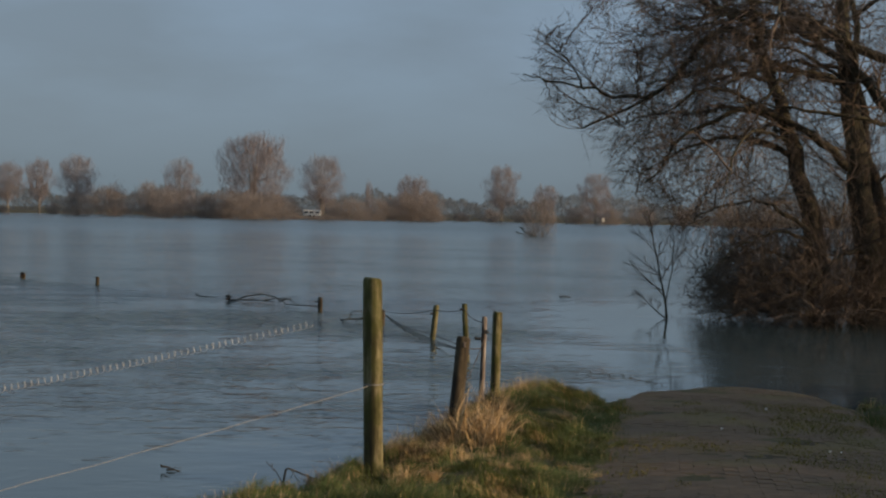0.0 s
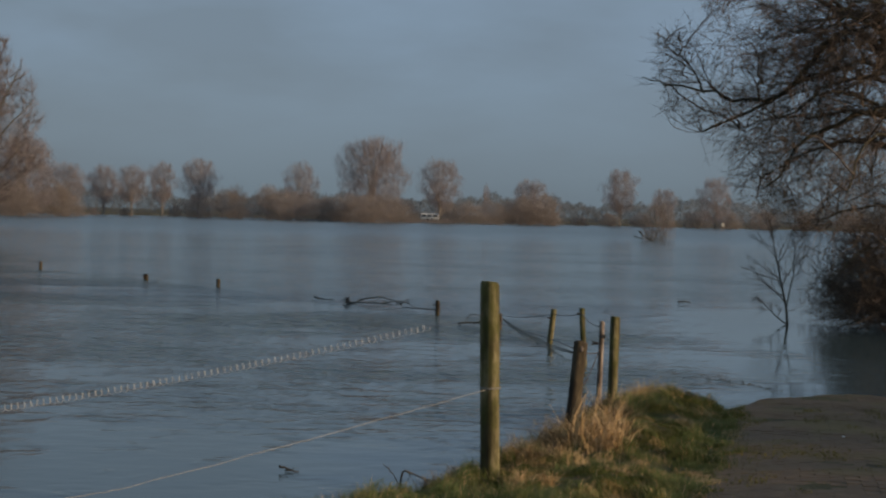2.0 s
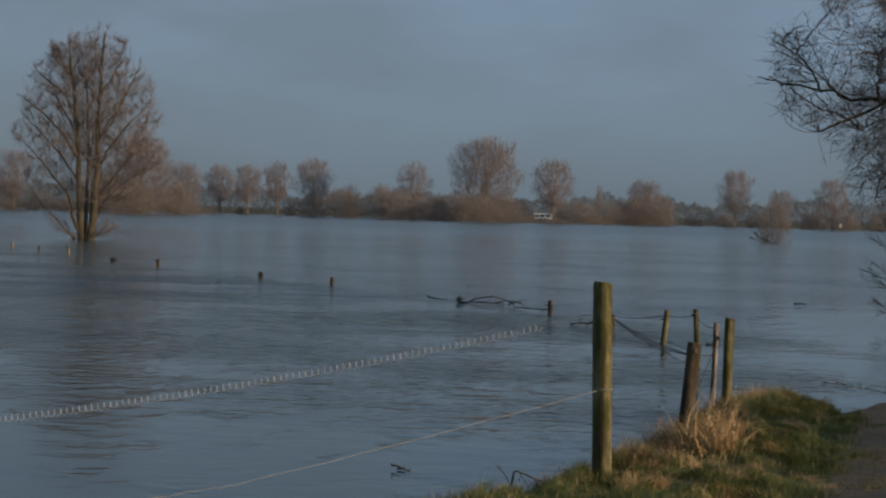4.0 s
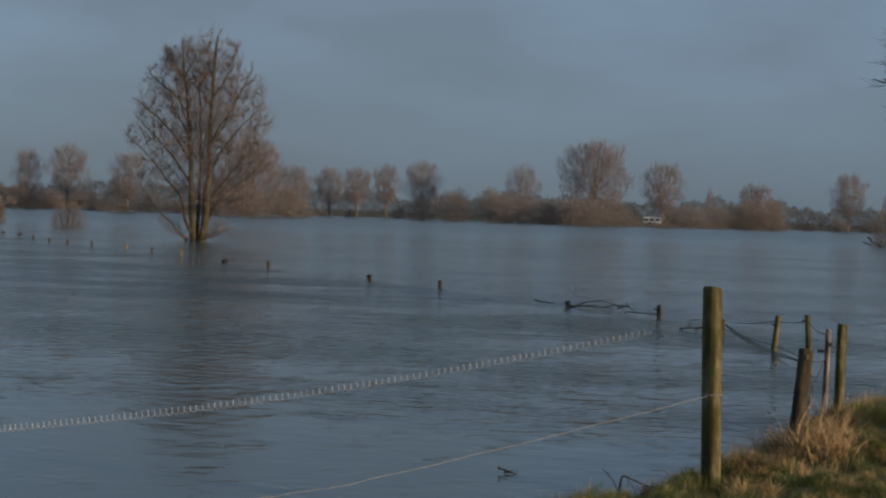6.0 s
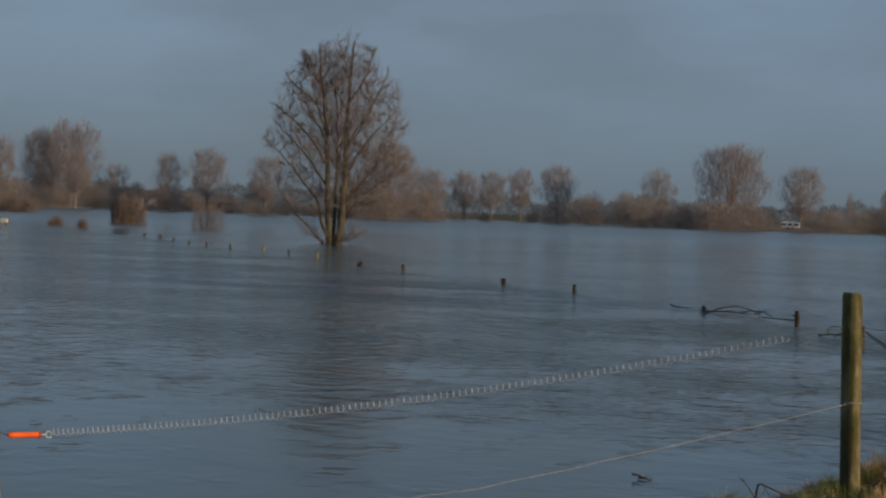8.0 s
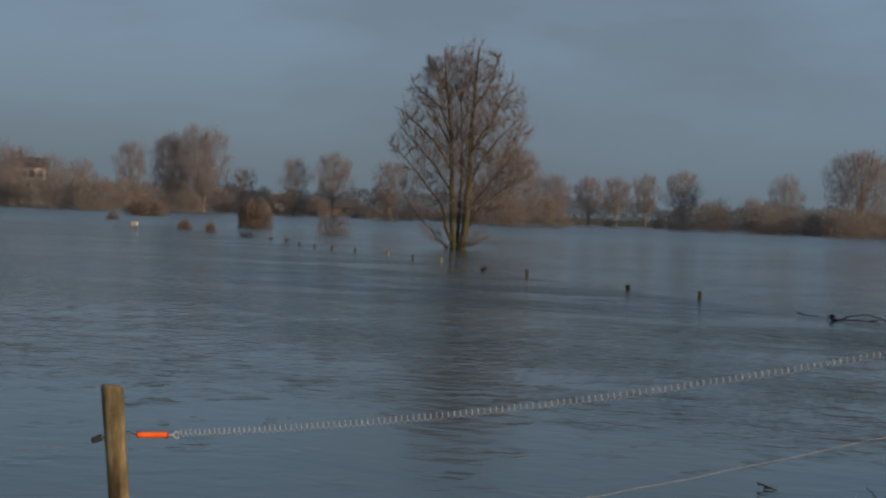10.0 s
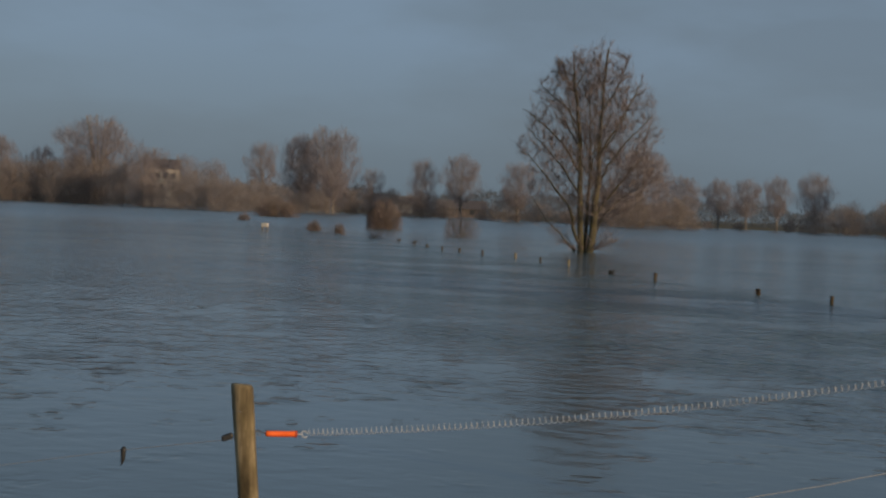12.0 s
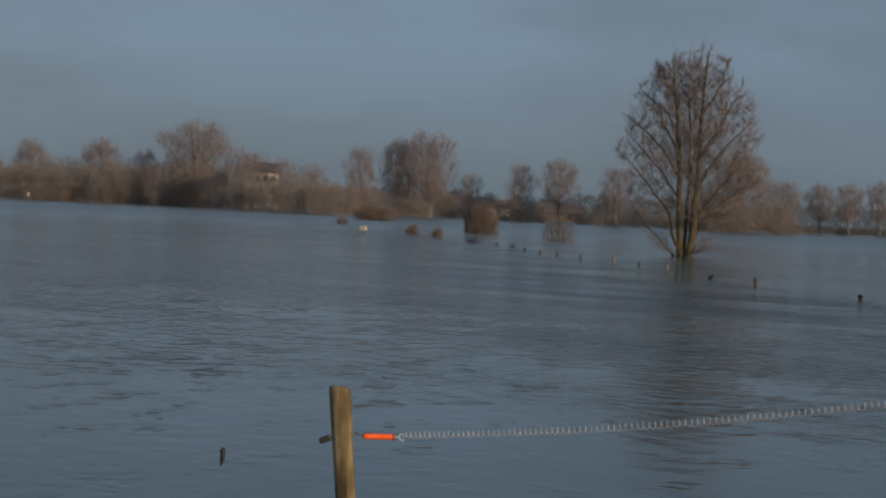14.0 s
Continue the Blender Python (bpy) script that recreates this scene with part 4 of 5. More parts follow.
def water_shrub(x, y, h, w, seed, label, stems=40, twig=MAT_TWIG_RED, thick=0.006):
    """A leafless shrub whose foot stands in the flood."""
    rng = np.random.default_rng(seed)
    ob = thing("shrub", pose(x, y, -0.15), label, "shrub", "shrubs in the flood")
    st, tw = Tubes(), Tubes()
    for _ in range(stems):
        a, q = rng.uniform(0, 6.28), math.sqrt(rng.uniform(0, 1))
        top = np.array([math.cos(a) * q * w * 0.5, math.sin(a) * q * w * 0.5, (h + 0.15) * math.sqrt(max(0.02, 1 - 0.8 * q * q)) * rng.uniform(0.7, 1.0)])
        base = np.array([top[0] * 0.45, top[1] * 0.45, 0])
        line = stem_line([base, (base + top) / 2 + rng.normal(0, 0.04 * w, 3), top], 6, 0.01 * w, rng)
        line[:, 2] = np.maximum(line[:, 2], 0)
        st.path(line, np.linspace(thick * 2.2, thick, 6), 3)
        branch_out(rng, tw, line, thick * 1.2, 0, [(4, 0.34, 20, 55, 0.15, 0.04, 2, 3), thick * 0.8])
    n = 45 * stems
    a, q, k = rng.uniform(0, 6.28, n), np.sqrt(rng.uniform(0, 1, n)), rng.uniform(0.08, 1, n)
    lob = 1 + 0.12 * np.sin(3 * a + seed) + 0.08 * np.sin(7 * a)
    pts = np.stack([np.cos(a) * q * w * 0.5 * lob, np.sin(a) * q * w * 0.5, (h + 0.15) * k * np.sqrt(1 - 0.8 * q * q) * (1 - 0.1 * np.sin(5 * a + seed))], 1)
    fine_twigs(rng, tw, pts, np.array((0, 0, -0.3 * h)), (0.10 * h + 0.1, 0.22 * h + 0.1), thick * 0.8, 0.5, 0.4)
    tagged(part("base", st.mesh("base", MAT_BARK), None, ob), kind="stuff")
    part("crown", tw.mesh("crown", twig), None, ob)
    return ob


water_shrub(-73.0, 141.6, 3.0, 3.5, 31, "dense round leafless shrub standing in the flood", 90, MAT_TWIG_RED, 0.016)
water_shrub(-55.1, 120.5, 2.0, 3.0, 32, "spreading leafless shrub with bent stems in the flood", 26, MAT_TWIG_RED, 0.010)
water_shrub(-127.0, 211.7, 2.7, 6.6, 33, "wide low reddish shrub in the flood", 90, MAT_TWIG_RED, 0.018)
water_shrub(-97.6, 155.7, 0.9, 1.5, 34, "small reddish shrub tip above the flood", 24, MAT_TWIG_RED, 0.011)
water_shrub(-64.6, 113.5, 0.9, 1.2, 35, "small reddish shrub tip above the flood", 24, MAT_TWIG_RED, 0.009)
water_shrub(-66.6, 116.5, 0.6, 0.9, 36, "small reddish shrub tip above the flood", 14, MAT_TWIG_RED, 0.009)
water_shrub(-59.0, 107.4, 0.85, 0.9, 37, "small reddish shrub tip above the flood", 22, MAT_TWIG_RED, 0.009)
water_shrub(-49.6, 95.2, 0.5, 1.2, 38, "low dark shrub tip beside the drowned fence", 12, MAT_TWIG_RED, 0.007)
# this one stands far out and takes the haze-lightened scrub colour
water_shrub(9.5, 161.5, 4.6, 3.4, 39, "brown leafless shrub standing far out in the flood", 26, MAT_HAZED_BUSH, 0.012)


def sapling():
    rng = np.random.default_rng(42)
    ob = thing("sapling", pose(4.74, 34.2, -0.2), "slim bare sapling standing in the water beside the willow", "tree")
    st, tw = Tubes(), Tubes()
    line = stem_line([(0, 0, 0), (-0.04, 0, 0.5), (-0.16, 0, 1.1), (-0.30, 0.02, 1.7), (-0.42, 0, 2.35)], 9, 0.01, rng)
    st.path(line, np.linspace(0.030, 0.006, 9), 6)
    fork = stem_line([line[2], (0.06, 0.05, 1.1), (0.12, 0.08, 1.6), (0.10, 0.1, 2.0)], 8, 0.01, rng)
    st.path(fork, np.linspace(0.016, 0.005, 8), 5)
    low = bent(rng, (-0.02, 0, 0.2), (-0.8, 0, 0.45), 0.75, 5, 0.12, 0.05)
    st.path(low, np.linspace(0.016, 0.006, 6), 4)
    twigs = []
    for way, r, k in ((line[2:], 0.024, 17), (fork[2:], 0.014, 13), (low[1:], 0.012, 5)):
        twigs += grow(rng, tw, way, r, 0, [(k, 0.42, 30, 62, 0.05, 4, 0.06), (7, 0.42, 22, 50, 0.04, 3, 0.12), 0.0032])
    twig_ends(rng, tw, twigs, 4, (0.08, 0.26), 0.0024, 0.28, 0.12)
    part("trunk", st.mesh("trunk", MAT_BARK), None, ob)
    part("crown", tw.mesh("crown", MAT_TWIG), None, ob)


sapling()


def driftwood(name, label, m, limbs, seed, thick=0.03, mat=MAT_BARK):
    rng = np.random.default_rng(seed)
    ob = thing(name, m, label, "driftwood")
    a = tw = Tubes()
    for pts, r in limbs:
        line = stem_line(pts, 9, r * 0.5, rng)
        a.path(line, np.linspace(r, r * 0.45, 9), 5, True)
        branch_out(rng, tw, line[2:], r * 0.6, 0, [(4, 0.28, 25, 65, 0.2, 0.0, 3, 3), thick * 0.3])
    part("branch", a.mesh("branch", mat), None, ob)
    return ob


driftwood("fallen_branch", "dead branch with bleached arching limbs caught in the flood", pose(8.9, 161, 0), [
    ([(-1.2, 0, 0.9), (-0.5, 0, 0.35), (0.3, 0, 0.05)], 0.09), ([(-1.6, 0, 0.45), (-0.8, 0, 0.2), (0.2, 0, 0.05)], 0.07), ([(0.2, 0, 0.0), (0.5, 0.2, 0.5), (0.7, 0, 1.1)], 0.06)], 3, 0.06)
driftwood("snagged_branch", "curved bare branch caught on the drowned fence", pose(-4.84, 37.7, 0), [
    ([(0.2, 0, 0.02), (0.55, -0.1, 0.19), (1.0, -0.3, 0.17), (1.35, -0.6, 0.02)], 0.018), ([(0.0, 0, 0.02), (0.5, -0.1, 0.05), (1.1, -0.5, 0.02)], 0.020),
    ([(0.85, -0.3, 0.02), (1.1, -0.5, 0.12), (1.45, -0.9, 0.10)], 0.014), ([(1.2, -0.7, 0.03), (1.45, -1.0, 0.13), (1.7, -1.4, 0.02)], 0.012)], 4, 0.02)
driftwood("snagged_branch", "tangle of grey twigs caught on the drowned fence", pose(-1.6, 31.5, 0), [
    ([(-0.15, 0, 0.02), (-0.1, 0, 0.2), (0.05, 0, 0.22), (0.2, 0, 0.1)], 0.010), ([(-0.3, 0, 0.02), (0.1, 0, 0.06), (0.45, -0.3, 0.12)], 0.018), ([(0, 0, 0.0), (0.2, 0, 0.12), (0.4, 0, 0.16)], 0.012)], 6, 0.016)
driftwood("snagged_branch", "short forked stick caught on the drowned fence", pose(-5.5, 38.6, 0), [([(-0.25, 0, 0.09), (0, 0, 0.03), (0.25, 0, 0.05)], 0.02)], 7, 0.02)
driftwood("floating_stick", "dark forked stick floating on the water", pose(-2.13, 13.1, 0), [([(-0.07, 0, 0.05), (-0.02, 0, 0.025), (0.07, 0, 0.0)], 0.010), ([(-0.03, 0, 0.01), (0.04, 0.0, 0.012), (0.09, 0, 0.005)], 0.007)], 8, 0.008, MAT_POST_DARK)
driftwood("bent_twig", "dark kinked twig sticking out of the bank", pose(-1.05, 11.25, 0.12), [([(0.0, 0, 0), (0.0, 0, 0.20), (0.02, 0, 0.225), (0.14, 0, 0.15), (0.28, 0, 0.14)], 0.009), ([(0.0, 0, 0.1), (-0.06, 0, 0.2), (-0.12, 0, 0.25)], 0.004)], 9, 0.008, MAT_POST_DARK)
driftwood("floating_stick", "thin dark stick floating far out on the water", pose(3.23, 42.4, 0.01), [([(-0.15, 0, 0.0), (0, 0, 0.02), (0.17, 0, 0.0)], 0.018)], 10, 0.006, MAT_POST_DARK)


drng = np.random.default_rng(17)
T = Tubes()
drift = stem_line([(1.61, 22.34, 0.0), (2.07, 21.95, 0.0), (2.4, 21.56, 0.0), (2.7, 20.96, 0.0), (2.91, 20.19, 0.0)], 60)
for _ in range(60):
    p, d = along(drift, drng.uniform(0, 0.999))
    p = p + (drng.normal(0, 0.06), drng.normal(0, 0.16), 0.002)
    a = drng.normal(0, 0.5)
    v = np.array((math.cos(a), math.sin(a), drng.normal(0, 0.05))) * drng.uniform(0.01, 0.045)
    T.path([p - v, p + (0, 0, drng.uniform(0, 0.008)), p + v], [0.0012, 0.0025, 0.0012], 3)
tagged(new("drift_litter", T.mesh("drift_litter", MAT_POST_DARK)), "dark line of drifted reed litter on the water", "litter", kind="stuff")


# ---------------------------------------------------------------- far buildings and marks
def caravan():
    ob = thing("caravan", pose(-31.3, 397.5, 0.5, 0, 0, 4), "white caravan with dark windows parked on the far bank", "caravan")
    bm = bmesh.new()
    box(bm, (4.4, 2.1, 1.5), (0, 0, 1.1), 0.2)
    part("body", bm, MAT_WHITE, ob)
    for x in (-1.5, -0.1, 1.3):
        bm = bmesh.new()
        box(bm, (1.0, 0.05, 0.42), (x, -1.06, 1.25), 0.02)
        part("window", bm, MAT_GLASS_DARK, ob, "dark window")
    for x in (-0.5, 0.5):
        bm = bmesh.new()
        bmesh.ops.create_cone(bm, cap_ends=True, segments=14, radius1=0.32, radius2=0.32, depth=0.2, matrix=pose(x, -0.95, 0.3, 90))
        part("wheel", bm, MAT_BLACK, ob, "black wheel")


def house(x, y, z, turn, w, d, wall_h, roof_h, wall_mat, label, wins):
    ob = thing("house", pose(x, y, z, 0, 0, turn), label, "house")
    bm = bmesh.new()
    box(bm, (w, d, wall_h), (0, 0, wall_h / 2))
    for s in (-1, 1):
        vs = [bm.verts.new((s * w / 2, q * d / 2, wall_h)) for q in (-1, 1)] + [bm.verts.new((s * w / 2, 0, wall_h + roof_h))]
        bm.faces.new(vs)
    part("wall", bm, wall_mat, ob)
    bm = bmesh.new()
    for s in (-1, 1):
        lo, hi = (s * (d / 2 + 0.4), wall_h - 0.2), (0, wall_h + roof_h + 0.05)
        vs = [bm.verts.new((q * (w / 2 + 0.3), p[0], p[1] + k)) for k in (0, 0.2) for q, p in ((-1, lo), (1, lo), (1, hi), (-1, hi))]
        for f in ((0, 1, 2, 3), (4, 5, 6, 7), (0, 1, 5, 4), (1, 2, 6, 5), (2, 3, 7, 6), (3, 0, 4, 7)):
            bm.faces.new([vs[i] for i in f])
    part("roof", bm, MAT_ROOF, ob)
    for x0, z0 in wins:
        bm = bmesh.new()
        box(bm, (1.1, 0.12, 1.4), (x0, -d / 2 - 0.02, z0), 0.02)
        part("window", bm, MAT_GLASS_DARK, ob, "dark window")
    return ob


caravan()
house(-246, 352, 0.2, 35, 9, 8, 9.4, 2.2, MAT_PLASTER, "cream plastered house half hidden behind bare trees", [(-3, 7.6), (-1, 7.6), (1, 7.6), (3, 7.6), (-3, 4.6), (0, 4.6), (3, 4.6)])
house(-182, 398, 0.3, 24, 13, 9, 2.2, 2.0, MAT_ROOF, "low dark barn among trees on the far bank", [(-4, 1.5), (3, 1.5)])
house(-199, 396, 0.8, 26, 6, 6, 2.4, 1.8, MAT_WHITE, "small white shed on the far bank", [(0, 1.4)])


def marker(x, y, h, w, label):
    ob = thing("marker_post", pose(x, y, -0.2), label, "marker")
    bm = bmesh.new()
    box(bm, (w, w * 0.3, h * 0.55), (0, 0, h * 0.72 + 0.2), w * 0.06)
    part("board", bm, MAT_PLASTER, ob)
    bm = bmesh.new()
    for s in (-0.36, 0.36):
        bmesh.ops.create_cone(bm, cap_ends=True, segments=8, radius1=w * 0.09, radius2=w * 0.09, depth=h + 0.2, matrix=pose(s * w, w * 0.02, (h + 0.2) / 2))
    part("stake", bm, MAT_POST_PALE, ob)


marker(-64.0, 105.0, 0.55, 0.55, "weathered white board standing in the flood")
marker(38.5, 391.5, 1.7, 0.6, "small white marker board on the far bank")
marker(-266, 287.5, 1.7, 0.55, "small white marker board on the far bank")


# ---------------------------------------------------------------- fence
def post_mesh(rng, h, r, lean=(0, 0), taper=0.95, cut=0.0, sink=0.4, sides=18):
    """A round timber with worn top edge and uneven flanks, its foot sunk in the ground."""
    bm = bmesh.new()
    zs = np.concatenate([np.linspace(-sink, h - 0.02, 14), [h - 0.006, h]])
    rows = []
    ph = rng.uniform(0, 6.28, 4)
    for i, z in enumerate(zs):
        k = (z + sink) / (h + sink)
        rr = r * (1 + (taper - 1) * k) * (0.94 if i == len(zs) - 2 else 0.84 if i == len(zs) - 1 else 1)
        row = []
        for j in range(sides):
            a = 2 * math.pi * j / sides
            q = rr * (1 + 0.035 * math.sin(3 * a + ph[0] + 2 * k) + 0.02 * math.sin(7 * a + ph[1]) + 0.02 * math.sin(9 * k + ph[2]))
            zz = z + (cut * math.cos(a + 2.2) * r if i > 12 else 0)
            row.append(bm.verts.new((q * math.cos(a) + lean[0] * max(z, 0), q * math.sin(a) + lean[1] * max(z, 0), zz)))
        rows.append(row)
    for a, b2 in zip(rows, rows[1:]):
        for j in range(sides):
            bm.faces.new((a[j], a[(j + 1) % sides], b2[(j + 1) % sides], b2[j]))
    bm.faces.new(rows[-1])
    bm.faces.new(rows[0][::-1])
    return bm


def fence_post(x, y, z, h, r, mat, label, lean=(0, 0), cut=0.0, seed=1, group="fence posts", sink=0.4, taper=0.95):
    rng = np.random.default_rng(seed)
    ob = thing("fence_post", pose(x, y, z), label, "post", group)
    me = mesh_of(post_mesh(rng, h, r, lean, taper, cut, sink), "timber", mat, True)
    part("timber", me, None, ob)
    return ob


def insulator(parent, at, d, label="black ring insulator"):
    bm = bmesh.new()
    d = Vector(d)
    rot = d.to_track_quat("Z", "Y").to_matrix().to_4x4()
    bmesh.ops.create_cone(bm, cap_ends=True, segments=10, radius1=0.016, radius2=0.012, depth=0.05, matrix=Matrix.Translation(at) @ rot)
    bmesh.ops.create_cone(bm, cap_ends=True, segments=10, radius1=0.022, radius2=0.022, depth=0.012, matrix=Matrix.Translation(Vector(at) + d.normalized() * 0.03) @ rot)
    part("insulator", bm, MAT_BLACK, parent, label)


GZ = lambda x, y: float(ground_height(np.array([x]), np.array([y]))[0])

main_z = GZ(-0.41, 10.56)
main_post = fence_post(-0.405, 10.56, main_z, 1.675 - main_z, 0.0645, MAT_POST, "tall weathered round timber post with green algae on the bank", (-0.022, 0), 0.12, 1)
near_z = GZ(-4.158, 6.835)
near_post = fence_post(-4.158, 6.835, near_z, 1.215 - near_z, 0.049, MAT_POST_PALE, "pale yellowish round timber post holding a sprung gate", (-0.080, -0.050), 0.1, 2, taper=1.08)
pa_z = GZ(0.14, 14.62)
dark_post = fence_post(0.14, 14.62, pa_z, 1.0 - pa_z, 0.064, MAT_POST_DARK, "short dark split timber post with a broken pale top", (0.09, 0), 0.25, 3)
bm = bmesh.new()
box(bm, (0.026, 0.016, 0.05), (0.085, -0.058, 1.0 - pa_z - 0.06), 0.006)
part("splinter", bm, MAT_BIRCH, dark_post, "pale broken splinter")
pd_z = GZ(0.56, 16.45)
green_post = fence_post(0.565, 16.45, pd_z, 1.125 - pd_z, 0.050, MAT_POST, "greenish round timber post at the end of the bank", (0.015, 0), 0.1, 4)
bp_z = GZ(0.46, 16.8)
birch_post = fence_post(0.44, 16.8, bp_z, 1.05 - bp_z, 0.028, MAT_BIRCH, "thin post with white peeling bark beside a green post", (0.02, 0), 0.3, 5)
post_c = fence_post(0.40, 23.4, 0, 0.82, 0.042, MAT_POST, "weathered timber post standing in the flood", (-0.06, 0), 0.1, 6, sink=0.9)
post_b = fence_post(-0.11, 27.2, 0, 0.58, 0.050, MAT_POST, "weathered leaning timber post standing in the flood", (0.10, 0), 0.1, 7, sink=0.9)
post_x = fence_post(-1.05, 30.4, 0, 0.30, 0.040, MAT_POST_DARK, "dark fence post stub above the flood", (0, 0), 0.1, 8, sink=0.9)
for k, (x, y, h, r, pale) in enumerate((
    (-2.48, 34.1, 0.31, 0.048, 0), (-9.22, 44.2, 0.22, 0.055, 0), (-12.0, 47.3, 0.17, 0.07, 0), (-17.2, 53.7, 0.25, 0.055, 0), (-20.1, 57.4, 0.10, 0.07, 0),
    (-24.15, 63.7, 0.25, 0.05, 1), (-26.6, 66.7, 0.20, 0.045, 0), (-29.25, 70.2, 0.24, 0.055, 1), (-31.6, 71.75, 0.24, 0.05, 0), (-34.3, 75.0, 0.20, 0.055, 0), (-36.1, 76.8, 0.20, 0.05, 0), (-39.1, 81.2, 0.18, 0.055, 0))):
    fp = fence_post(x, y, 0, h, r, MAT_POST_PALE if pale else MAT_POST_DARK, "pale sunlit fence post stub above the flood" if pale else "dark fence post stub above the flood", (0.03 * math.sin(k * 2.3), 0), 0.2, 20 + k, "drowned fence posts", 0.9)
    if k in (0, 3):
        insulator(fp, (-r - 0.02, 0, h * 0.72), (-1, 0, 0))

# weeds hung on the drowned posts
def weed_clump(x, y, z, size, label, seed, mat=MAT_TWIG):
    rng = np.random.default_rng(seed)
    T = Tubes()
    for _ in range(140):
        d = unit(rng.normal(0, 1, 3) + (0, 0, 0.3))
        p = np.array([0, 0, size * 0.4])
        q = p + d * size * rng.uniform(0.5, 1.0) * (1, 1, 0.75)
        q[2] = max(q[2], 0.0)
        T.blade(p, q, (p + q) / 2 + rng.normal(0, size * 0.1, 3), np.cross(d, (0.3, 0.2, 0.9)) * 0.01)
    ob = new("weed_clump", T.mesh("weed_clump", mat, False))
    ob.location = (x, y, z)
    return tagged(ob, label, "weeds", "weeds on the fence")


weed_clump(-4.84, 37.65, 0.0, 0.17, "dark clump of weeds caught on the drowned fence", 51)
weed_clump(-12.0, 47.25, 0.02, 0.19, "dark clump of weeds hung on a post stub", 52)
weed_clump(-20.0, 57.35, 0.0, 0.16, "dark clump of weeds on the drowned fence", 53)
weed_clump(-41.5, 84.5, 0.0, 0.35, "dark weeds drifted against the drowned fence", 54)
weed_clump(-44.5, 88.5, 0.0, 0.3, "dark weeds drifted against the drowned fence", 55)


def wire(name, pts, r, mat, label, sag=0.0, n=20, wobble=0.0, seed=0, category="wire"):
    rng = np.random.default_rng(seed)
    a, b2 = np.array(pts[0], float), np.array(pts[-1], float)
    s = np.linspace(0, 1, n)
    line = a[None] * (1 - s[:, None]) + b2[None] * s[:, None] if len(pts) == 2 else stem_line(pts, n)
    line[:, 2] -= sag * 4 * s * (1 - s)
    line[1:-1] += rng.normal(0, wobble, (n - 2, 3)) if wobble else 0
    T = Tubes()
    T.path(line, np.full(n, r), 5, True)
    ob = new(name, T.mesh(name, mat))
    return tagged(ob, label, category)


wire("fence_wire", [(-0.06, 27.18, 0.50), (0.36, 23.4, 0.74)], 0.006, MAT_DARK_WIRE, "thin dark wire between posts in the flood", 0.03)
wire("fence_wire", [(0.36, 23.4, 0.74), (0.43, 16.8, 1.0)], 0.005, MAT_DARK_WIRE, "thin dark wire between fence posts", 0.04)
wire("fence_wire", [(0.22, 14.6, 0.92), (0.44, 16.76, 0.74)], 0.005, MAT_DARK_WIRE, "thin dark wire between fence posts", 0.02)
wire("fence_wire", [(0.22, 14.6, 0.60), (0.30, 15.5, 0.62), (0.45, 16.76, 0.80)], 0.005, MAT_DARK_WIRE, "loose dark wire between fence posts", 0.03)
wire("fence_wire", [(-1.05, 30.38, 0.27), (-0.07, 27.2, 0.50)], 0.006, MAT_DARK_WIRE, "thin dark wire between posts in the flood", 0.05)
wire("fence_wire", [(-1.05, 30.38, 0.12), (-0.09, 27.2, 0.08), (0.38, 23.4, 0.2), (0.19, 14.68, 0.86)], 0.006, MAT_DARK_WIRE, "slack lower wire just above the flood", 0.0, 30)
wire("fence_wire", [(-2.48, 34.1, 0.12), (-3.4, 36.2, 0.03)], 0.012, MAT_DARK_WIRE, "sunken wire of the drowned fence", 0.0)
wire("fence_wire", [(-4.20, 6.80, 0.955), (-4.69, 6.48, 0.885), (-5.6, 5.9, 0.72)], 0.0011, MAT_WIRE, "fine fence wire leaving the pale post", 0.0)
insulator(post_b, (-0.01, -0.05, 0.44), (-1, -0.2, 0))
insulator(post_c, (-0.08, -0.03, 0.74), (-1, -0.2, 0))
insulator(birch_post, (-0.04, -0.02, 0.80), (-1, -0.2, 0.1))
insulator(birch_post, (0.03, -0.04, 0.87), (0.2, -1, 0.1))

# wire netting that sags into the water beside the posts
T = Tubes()
top_l = stem_line([(-1.0, 30.2, 0.20), (-0.62, 28.6, 0.10), (-0.12, 26.6, 0.04), (0.28, 24.2, 0.10)], 34)
for k in range(5):
    line = top_l.copy()
    line[:, 2] += 0.08 * k / 4 * np.sin(np.linspace(0.3, 2.9, 34)) - 0.06 * np.sin(np.linspace(0, 3.14, 34))
    T.path(line, np.full(34, 0.004), 3)
for i in range(0, 33):
    for k in range(4):
        z0, z1 = [top_l[i + s][2] + 0.08 * (k + s) / 4 * math.sin(0.3 + 2.6 * (i + s) / 33) - 0.06 * math.sin(3.14 * (i + s) / 33) for s in (0, 1)]
        p, q = top_l[i].copy(), top_l[i + 1].copy()
        p[2], q[2] = z0, z1
        T.path([p, q], [0.003, 0.003], 3)
tagged(new("wire_netting", T.mesh("wire_netting", MAT_NET)), "muddy wire netting sagging into the flood", "netting")


